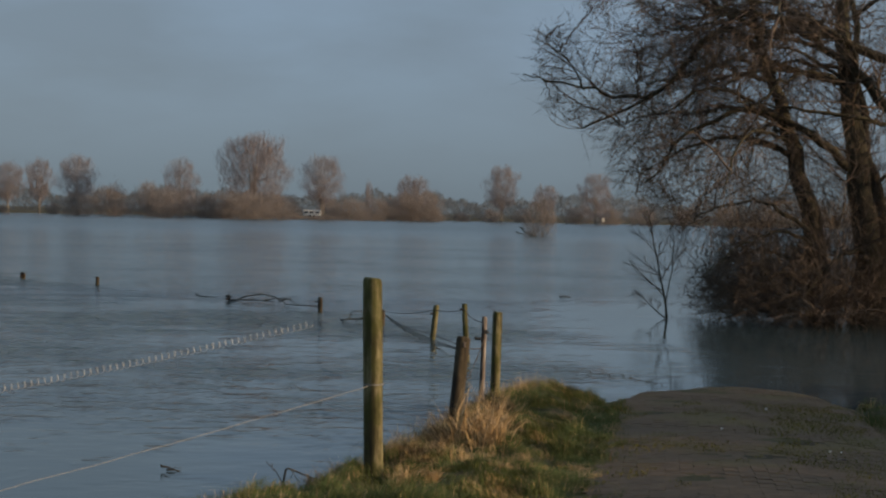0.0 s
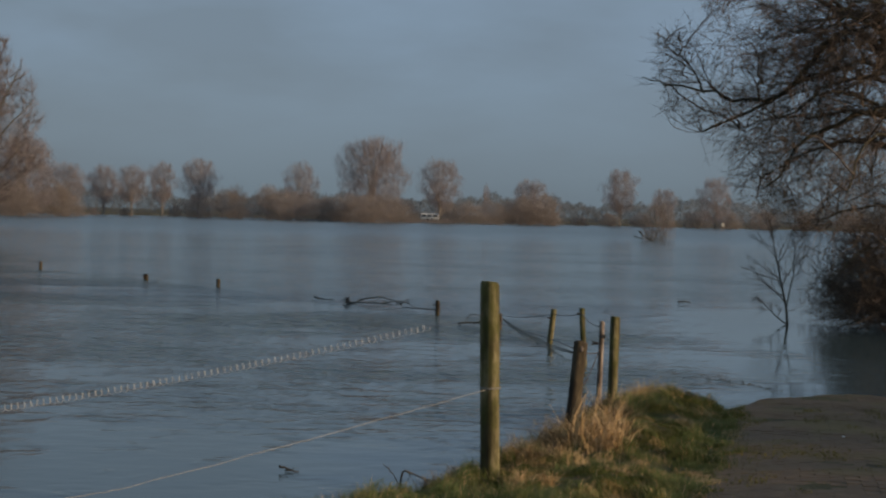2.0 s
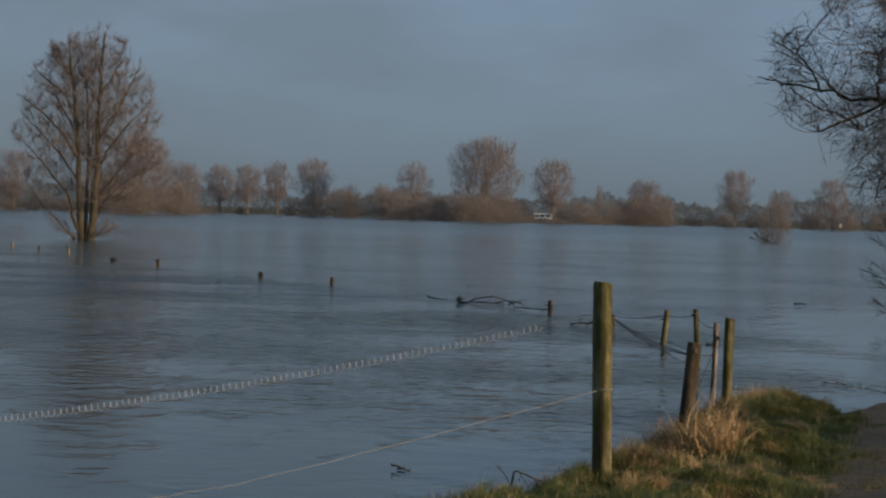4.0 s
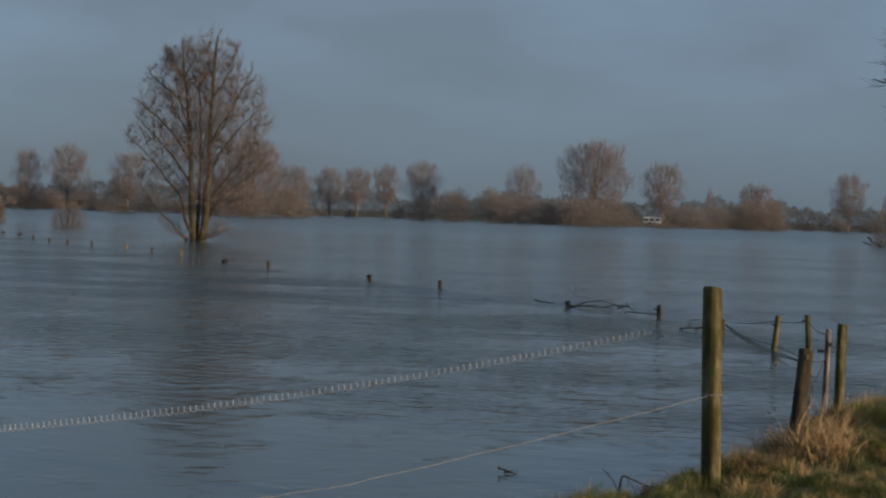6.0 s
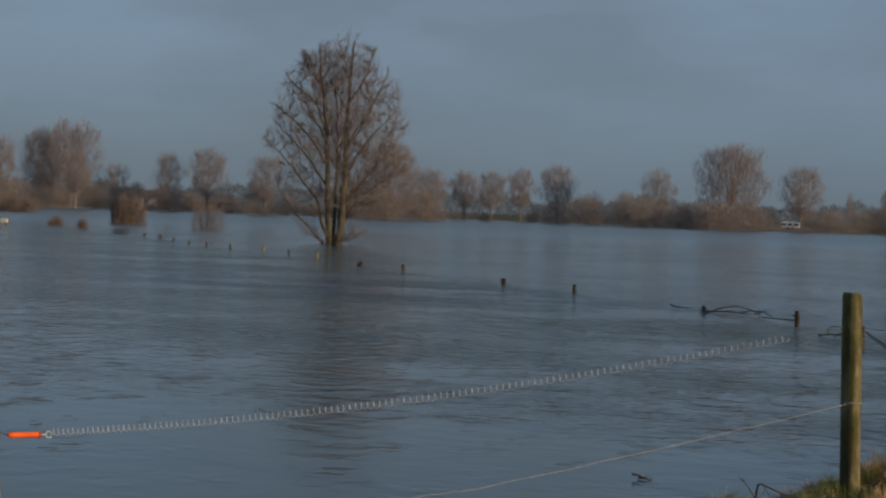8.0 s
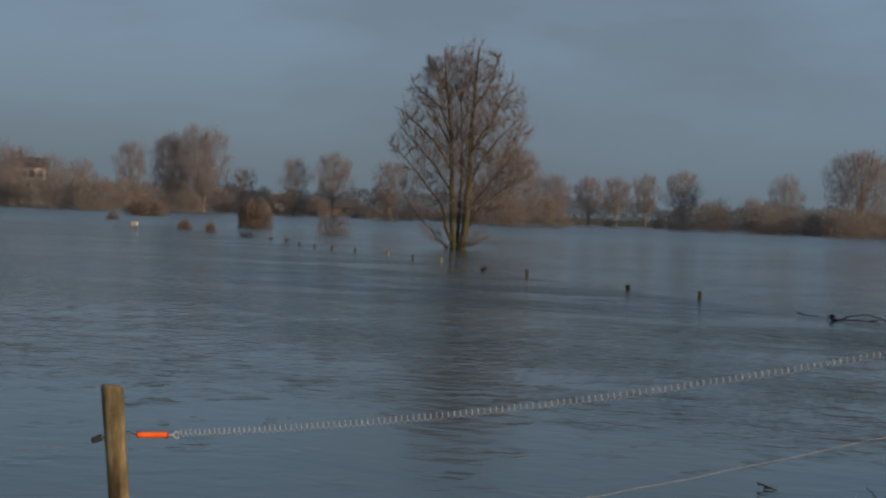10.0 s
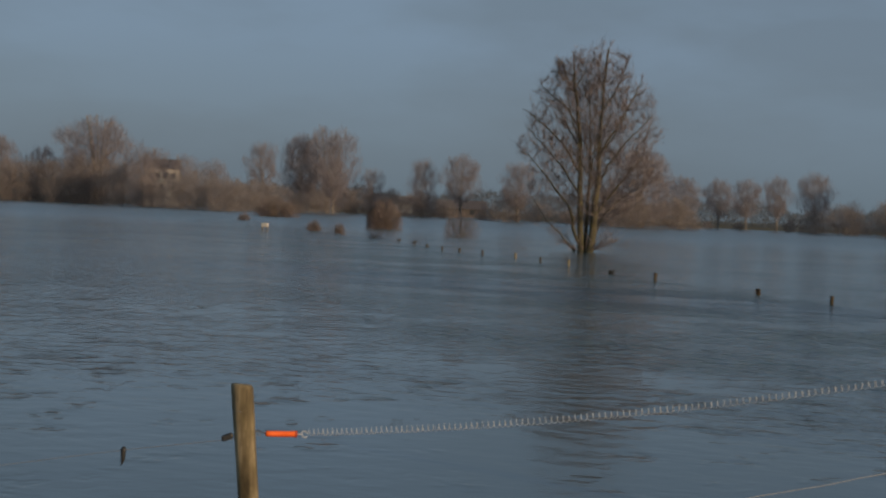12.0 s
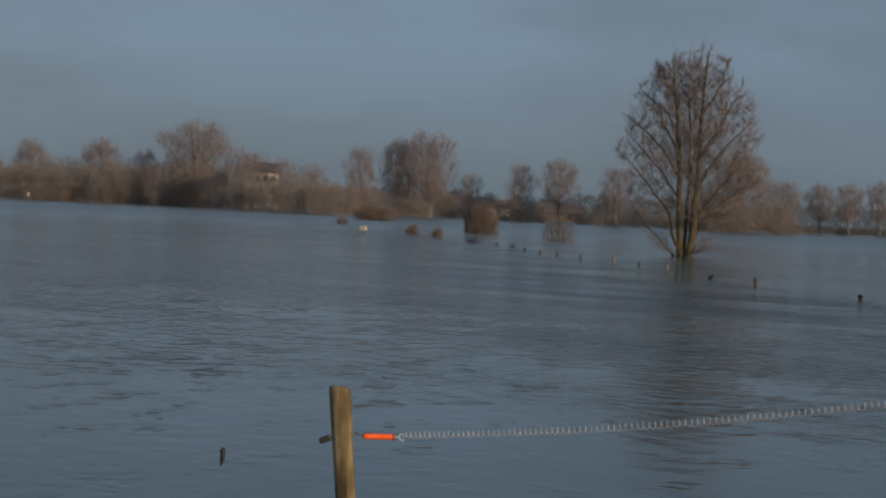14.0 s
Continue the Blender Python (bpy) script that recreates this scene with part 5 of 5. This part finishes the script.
# ---------------------------------------------------------------- sprung gate
def spring_gate():
    ob = thing("spring_gate", pose(0, 0, 0), "stretched coil-spring gate with an orange grip between two posts", "gate")
    h0, h1 = Vector((-4.127, 6.854, 0.977)), Vector((-4.017, 6.954, 0.975))
    axis = (h1 - h0).normalized()
    rot = axis.to_track_quat("Z", "Y").to_matrix().to_4x4()
    bm = bmesh.new()
    L = (h1 - h0).length
    prof = [(0.0, 0.008), (0.004, 0.0135), (0.03, 0.0145), (L - 0.012, 0.0145), (L - 0.008, 0.016), (L, 0.016), (L + 0.002, 0.010)]
    rows = [[bm.verts.new((rot @ Vector((r * math.cos(a), r * math.sin(a), z))) + h0) for a in np.arange(14) * (2 * math.pi / 14)] for z, r in prof]
    for a, b2 in zip(rows, rows[1:]):
        for j in range(14):
            bm.faces.new((a[j], a[(j + 1) % 14], b2[(j + 1) % 14], b2[j]))
    bm.faces.new(rows[0][::-1])
    bm.faces.new(rows[-1])
    me = mesh_of(bm, "grip", MAT_ORANGE, True)
    grip = part("grip", me, None, ob, "bright orange plastic grip")
    bm = bmesh.new()
    bmesh.ops.create_cone(bm, cap_ends=True, segments=14, radius1=0.0172, radius2=0.0172, depth=0.011, matrix=Matrix.Translation(h1) @ rot)
    part("collar", bm, MAT_ORANGE_DARK, grip, "dark orange collar")
    T = Tubes()
    T.path([h0 + axis * 0.004, h0 - axis * 0.018 + Vector((0, 0, 0.006)), h0 - axis * 0.036 + Vector((0, 0, 0.018)), h0 - axis * 0.046 + Vector((0, 0, 0.014))], np.full(4, 0.0028), 6, True)
    part("hook", T.mesh("hook", MAT_DARK_WIRE), None, ob, "dark steel hook")
    # coil: tight near the grip and drawn out towards the tall post
    a, b2 = np.array((-3.972, 6.995, 0.983)), np.array((-0.80, 10.22, 1.395))
    c = np.array((-0.47, 10.50, 1.47))
    turns, per = 124, 9
    s = np.linspace(0, 1, turns * per)
    s2 = 0.634 * s + 0.366 * s * s
    mid = a[None] * (1 - s2[:, None]) + b2[None] * s2[:, None]
    mid[:, 2] -= 0.16 * 4 * s2 * (1 - s2) * (1 - 0.35 * s2) * 0.55
    ax = unit(b2 - a)
    side = unit(np.cross(ax, (0, 0, 1)))
    up = np.cross(side, ax)
    ph = s * turns * 2 * np.pi
    rc = 0.0175 + 0.004 * s
    coil = mid + (rc * np.cos(ph))[:, None] * side + (rc * np.sin(ph))[:, None] * up
    T = Tubes()
    T.path(coil, np.full(len(coil), 0.0018), 4, True)
    part("coil_spring", T.mesh("coil_spring", MAT_SPRING), None, ob, "galvanised drawn-out coil spring")
    T = Tubes()
    th = np.linspace(0, 5.6, 14)
    T.path(np.array([np.array(h1) + np.array(axis) * 0.045 + np.array(axis) * 0.014 * math.cos(q) + up * 0.016 * math.sin(q) for q in th]), np.full(14, 0.0026), 5, True)
    T.path([np.array(h1), np.array(h1) + np.array(axis) * 0.032], [0.0026, 0.0026], 5, True)
    part("end_loop", T.mesh("end_loop", MAT_SPRING), None, ob, "bent steel end loop")
    T = Tubes()
    line = stem_line([(-0.45, 10.50, 0.985), (-1.4, 9.62, 0.765), (-2.33, 8.75, 0.575), (-2.82, 8.44, 0.51), (-4.14, 6.86, 0.36)], 60)
    line[1:-1] += np.random.default_rng(3).normal(0, 0.002, (58, 3))
    T.path(line, np.full(60, 0.0022), 5, True)
    part("lower_cord", T.mesh("lower_cord", MAT_ROPE), None, ob, "slack whitish twisted cord")
    T = Tubes()
    T.path(stem_line([coil[-1], b2, c], 6), np.full(6, 0.0006), 5, True)
    part("tail", T.mesh("tail", MAT_DARK_WIRE), None, ob, "thin dark tail wire")


spring_gate()
T = Tubes()
th = np.linspace(0, 12.8, 36)
T.path(np.array([(-0.022 * (0.985 - main_z) + 0.0665 * math.cos(q), 0.0665 * math.sin(q), 0.985 - main_z + 0.0012 * q) for q in th]), np.full(36, 0.0022), 4)
part("cord_wrap", T.mesh("cord_wrap", MAT_ROPE), None, main_post, "whitish cord tied round the post")
T = Tubes()
th = np.linspace(0, 6.4, 20)
T.path(np.array([(-0.080 * (1.085 - near_z) + 0.0515 * math.cos(q), 0.0515 * math.sin(q) - 0.050 * (1.085 - near_z), 1.085 - near_z + 0.003 * math.sin(3 * q)) for q in th]), np.full(20, 0.0022), 4)
part("wire_wrap", T.mesh("wire_wrap", MAT_WIRE), None, near_post, "wire twisted round the post")
T = Tubes()
T.path([(-0.03, -0.02, 0.99 - near_z), (0.0, 0.0, 0.985 - near_z), (0.010, 0.006, 0.97 - near_z), (0.002, 0.0, 0.962 - near_z)], np.full(4, 0.0022), 5, True)
part("eye_hook", T.mesh("eye_hook", MAT_WIRE), None, near_post, "steel eye hook")
bm = bmesh.new()
box(bm, (0.058, 0.03, 0.030), (0, 0, 0), 0.009)
bmesh.ops.transform(bm, matrix=pose(-0.122, -0.083, 0.957 - near_z, 0, -22, 35), verts=bm.verts)
strainer = part("insulator", bm, MAT_BLACK, near_post, "black plastic strainer insulator")
T = Tubes()
T.path([(-0.05, -0.035, 0.99 - near_z), (-0.10, -0.07, 0.965 - near_z)], [0.003, 0.003], 5, True)
part("screw", T.mesh("screw", MAT_WIRE), None, strainer)
T = Tubes()
T.path(np.array([(0.005, 0, 0.035), (0.002, 0, 0.02), (0, 0, 0), (-0.001, 0, -0.03), (-0.006, 0, -0.048), (-0.012, 0, -0.058)]), np.array([0.008, 0.013, 0.0125, 0.010, 0.004, 0.002]), 8, True)
T.path(np.array([(-0.016, 0, 0.018), (0.0, 0, 0.02)]), [0.003, 0.004], 5, True)
ob = new("wire_tensioner", T.mesh("wire_tensioner", MAT_BLACK))
ob.location = (-4.69, 6.48, 0.865)
tagged(ob, "small black plastic clip with a tail hung on the fine wire", "clip")
T = Tubes()
T.path(np.array([(-0.012, 0, 0.002), (0, 0, 0), (0.012, 0, 0.002)]), [0.001, 0.0028, 0.001], 5, True)
ob = new("wire_knot", T.mesh("wire_knot", MAT_WIRE))
ob.location = (-4.48, 6.617, 0.915)
tagged(ob, "small knot in the fine fence wire", "knot")


# ---------------------------------------------------------------- grass on the bank
def tuft_mesh(seed, n, height, width, mat):
    """A ragged tussock: upright straws in the middle, fallen ones hanging outwards."""
    rng = np.random.default_rng(seed)
    T = Tubes()
    knots = [(rng.normal(0, width * 0.22), rng.normal(0, width * 0.22), rng.uniform(0, 6.28), rng.uniform(0.5, 1.0)) for _ in range(9)]
    for _ in range(n):
        kx, ky, ka, kh = knots[rng.integers(9)]
        p = np.array([kx + rng.normal(0, width * 0.10), ky + rng.normal(0, width * 0.10), -0.04])
        a = ka + rng.normal(0, 0.9)
        out = abs(rng.normal(0, 0.75))
        d = np.array([math.cos(a) * out, math.sin(a) * out, 1.0])
        L = height * kh * rng.uniform(0.25, 1.0)
        mid = p + unit(d) * L * 0.6
        bend = rng.uniform(-0.9, 0.4)
        tip = mid + unit(d + np.array([math.cos(a) * (0.4 + out), math.sin(a) * (0.4 + out), bend])) * L * 0.5
        T.blade(p, tip, mid, unit((rng.normal(), rng.normal(), 0)) * rng.uniform(0.0015, 0.0042))
    return T.mesh("dry_grass_tuft", mat, False)


dry = [tuft_mesh(60 + k, 520, 0.42, 0.30, MAT_DRY) for k in range(5)]
brown = [tuft_mesh(80 + k, 520, 0.40, 0.34, MAT_DRY_DARK) for k in range(3)]
for k, (x, y, s) in enumerate(((0.30, 13.2, 1.3), (0.42, 13.1, 1.2), (0.40, 13.6, 1.25), (0.22, 13.4, 1.1), (0.12, 13.2, 0.9), (1.17, 18.5, 1.0), (1.0, 18.3, 0.85), (0.9, 17.5, 0.8), (1.25, 18.2, 0.7), (1.1, 17.6, 0.6), (0.86, 17.0, 0.7), (0.72, 17.5, 0.8), (0.62, 17.0, 0.75), (0.40, 11.5, 0.5), (0.55, 11.9, 0.4),
                               (-0.20, 10.35, 0.55), (-0.05, 10.5, 0.45), (0.05, 12.7, 0.55), (-0.18, 13.0, 0.7), (-0.10, 13.5, 0.8), (0.0, 13.9, 0.85), (0.05, 14.4, 0.8), (0.66, 15.9, 0.55), (-0.95, 9.9, 0.4), (1.0, 17.9, 0.5), (0.68, 12.6, 0.4), (0.5, 15.0, 0.5), (0.2, 15.2, 0.7), (0.3, 16.0, 0.7))):
    ob = new("dry_grass_tuft", dry[k % 5])
    ob.matrix_world = pose(x, y, GZ(x, y) - 0.02, 0, 0, 77 * k) @ Matrix.Diagonal((s * 1.1, s * 1.1, s, 1))
    tagged(ob, "straw-yellow tuft of dry winter grass on the bank", "grass tuft", "dry grass tufts")

rng = np.random.default_rng(71)
T, D = Tubes(), Tubes()
N = 380000
px, py = rng.uniform(-1.7, 2.1, N), rng.uniform(9.2, 19.6, N)
keep = (land_distance(px, py) > -0.22) & (px < ROAD_L(py) + 0.22 * lumps(px, py, 6, 9) + 0.12 * lumps(px, py, 17, 19) + 0.04 + np.abs(rng.normal(0, 0.09, N)))
px, py = px[keep], py[keep]
rx, ry = rng.uniform(3.6, 6.0, 26000), rng.uniform(14, 18.6, 26000)
keep = (land_distance(rx, ry) > -0.05) & (rx > ROAD_L(ry) + ROAD_W - 0.05 + 0.12 * lumps(rx, ry, 6, 10))
px, py = np.concatenate([px, rx[keep]]), np.concatenate([py, ry[keep]])
pz = np.maximum(ground_height(px, py), np.where((px > ROAD_L(py)) & (px < ROAD_L(py) + ROAD_W), lane_height(px, py), -9))
tall = np.clip(0.42 + 0.75 * lumps(px, py, 4.5, 12) + 0.75 * lumps(px, py, 15, 13), 0, 1.5)
straw = lumps(px, py, 2.6, 14) + 0.9 * lumps(px, py, 9, 15)
near_edge = smooth01(land_distance(px, py) / 0.5)
for x, y, z, tl, st, ne in zip(px, py, pz, tall, straw, near_edge):
    if z < 0.0:
        continue
    a = 2.2 + 2.6 * math.sin(x * 2.1 + y * 1.3) + 1.6 * math.sin(y * 3.7 - x * 4.1) + rng.normal(0, 0.9)
    L = (0.03 + 0.15 * tl * tl + 0.07 * (1 - ne)) * rng.uniform(0.4, 1.5)
    p = np.array([x, y, z - 0.01])
    mid = p + np.array([math.cos(a) * 0.3, math.sin(a) * 0.3, 0.9]) * L * 0.6
    tip = mid + np.array([math.cos(a) * 0.8, math.sin(a) * 0.8, 0.35]) * L * 0.5
    is_dry = rng.uniform() < 0.07 + 1.2 * max(0, st - 0.12) + 0.15 * (1 - ne)
    (D if is_dry else T).blade(p, tip, mid, np.array([-math.sin(a + 0.6), math.cos(a + 0.6), 0]) * rng.uniform(0.0008, 0.0018))
tagged(new("grass", T.mesh("grass", MAT_GRASS, False)), "short green winter grass on the bank", "grass", kind="stuff")
tagged(new("dead_grass", D.mesh("dead_grass", MAT_DRY, False)), "dead straw-coloured grass mixed into the turf", "grass", kind="stuff")

# browner tussocks hang over the steep edge of the bank and between the posts
trng = random.Random(6)
for k in range(46):
    y = trng.uniform(10.2, 18.6)
    x = float(np.interp(y, LAND[4:15, 1], LAND[4:15, 0])) + trng.uniform(-0.02, 0.45)
    sz = trng.uniform(0.45, 0.9) * (0.6 if y < 12.3 else 1.0)
    ob = new("dead_grass_tuft", brown[k % 3])
    ob.matrix_world = pose(x, y, max(GZ(x, y), 0.0) - 0.02, 0, 0, 61 * k) @ Matrix.Diagonal((sz * 1.2, sz * 1.2, sz, 1))
    tagged(ob, "brown tussock of dead winter grass on the edge of the bank", "grass tuft", "dead grass tufts")

# tall thin stalks at the water's edge
stalk_rng = np.random.default_rng(77)
T = Tubes()
for _ in range(70):
    y = stalk_rng.uniform(12.6, 17.4)
    x = np.interp(y, LAND[7:14, 1], LAND[7:14, 0]) + stalk_rng.uniform(-0.15, 0.2)
    z = max(GZ(x, y), 0)
    q = bent(stalk_rng, (x, y, z - 0.02), (stalk_rng.normal(0, 0.25), stalk_rng.normal(0, 0.2), 1), stalk_rng.uniform(0.15, 0.42), 4, 0.08, -0.03)
    T.path(q, np.linspace(0.0026, 0.001, 5), 3)
tagged(new("dry_stalks", T.mesh("dry_stalks", MAT_DRY)), "thin dry weed stalks along the water's edge", "weeds", kind="stuff")


# ---------------------------------------------------------------- lane
lane = tagged(new("road"), "old brown clinker-paved lane, mossy, running down into the flood", "road", kind="structure")
bm = bmesh.new()
box(bm, (0.2108, 0.1074, 0.06), (0, 0, -0.03))
bmesh.ops.bevel(bm, geom=[e for e in bm.edges if all(v.co.z > -0.01 for v in e.verts)], offset=0.002, segments=1, affect="EDGES")
bmesh.ops.delete(bm, geom=[f for f in bm.faces if f.normal.z < -0.9], context="FACES")
brick_me = mesh_of(bm, "brick", MAT_BRICK)
bv = np.array([v.co[:] for v in brick_me.vertices])
bf = [tuple(p.vertices) for p in brick_me.polygons]
prng = np.random.default_rng(90)
rest_v, rest_f, rest_n, made = [], [], 0, 0
turn = -math.degrees(math.atan(0.134))
ct, st_ = math.cos(radians(turn)), math.sin(radians(turn))
for r in range(0, 150):
    y = 6.2 + r * 0.1072
    for c in range(14):
        u = 0.10 + c * 0.2102 + (0.106 if r % 2 else 0)
        if u > ROAD_W - 0.05:
            continue
        yy = y - 0.134 * (u - 1.5)
        x = ROAD_L(y) + u + prng.normal(0, 0.003)
        z = float(lane_height(np.array([x]), np.array([yy]))[0]) + 0.004 + prng.normal(0, 0.0008) + 0.008 * math.sin(x * 3.1 + yy) * math.sin(yy * 2.3)
        camber = -0.06 * 4 * (2 * (x - ROAD_L(yy)) / ROAD_W - 1) / ROAD_W
        tilt = (prng.normal(0, 0.2), prng.normal(0, 0.2) - math.degrees(math.atan(camber)))
        m = pose(x, yy, z, tilt[0] - 1.7, tilt[1], turn)
        if 9.4 < y < 11.7 and made < 300:
            ob = new("brick", brick_me)
            ob.parent = lane
            ob.matrix_world = m
            made += 1
        else:
            mm = np.array(m)
            rest_v.append(bv @ mm[:3, :3].T + mm[:3, 3])
            rest_f += [tuple(i + rest_n for i in f) for f in bf]
            rest_n += len(bv)
me = bpy.data.meshes.new("paving")
me.from_pydata(np.concatenate(rest_v).tolist(), [], rest_f)
me.materials.append(MAT_BRICK)
me.update()
ob = new("paving", me)
ob.parent = lane
tagged(ob, kind="stuff")

# moss and small grass in the joints of the lane
mrng = np.random.default_rng(95)
T = Tubes()
mx, my = mrng.uniform(0.6, 5.0, 45000), mrng.uniform(8.5, 18.3, 45000)
u = mx - ROAD_L(my)
dens = smooth01((lumps(mx, my, 2.2, 16) + 0.8 * lumps(mx, my, 9, 17) + 0.5 * np.exp(-((u - 2.0) / 0.55) ** 2) - 0.06) / 0.4)
keep = (u > 0) & (u < ROAD_W) & (mrng.uniform(0, 1, 45000) < dens)
for x, y in zip(mx[keep], my[keep]):
    z = float(lane_height(np.array([x]), np.array([y]))[0])
    if z < 0.015:
        continue
    a, L = mrng.uniform(0, 6.28), mrng.uniform(0.014, 0.035)
    p = np.array([x, y, z])
    T.blade(p, p + np.array([math.cos(a) * 0.7, math.sin(a) * 0.7, 0.8]) * L, p + np.array([math.cos(a) * 0.3, math.sin(a) * 0.3, 0.6]) * L, np.array([-math.sin(a), math.cos(a), 0]) * 0.003)
tagged(new("moss", T.mesh("moss", MAT_MOSS, False)), "moss and short grass in the joints of the lane", "moss", kind="stuff")

for k, (x, y) in enumerate(((2.61, 15.06), (3.46, 17.3), (3.20, 13.37), (3.29, 13.35))):
    bm = bmesh.new()
    bmesh.ops.create_icosphere(bm, subdivisions=2, radius=0.011, matrix=Matrix.Diagonal((1.2, 1.0, 0.7, 1)))
    ob = new("pebble", mesh_of(bm, "pebble", MAT_PEBBLE, True))
    ob.location = (x, y, float(lane_height(np.array([x]), np.array([y]))[0]) + 0.014)
    tagged(ob, "small white pebble lying on the lane", "pebble", "pebbles")
T = Tubes()
T.path(np.array([(-0.045, 0, 0.004), (0, 0.01, 0.008), (0.045, 0, 0.003)]), [0.004, 0.006, 0.003], 6, True)
ob = new("pale_twig", T.mesh("pale_twig", MAT_BIRCH))
ob.location = (3.16, 12.79, float(lane_height(np.array([3.16]), np.array([12.79]))[0]) + 0.012)
tagged(ob, "short pale bit of wood lying on the lane", "twig")
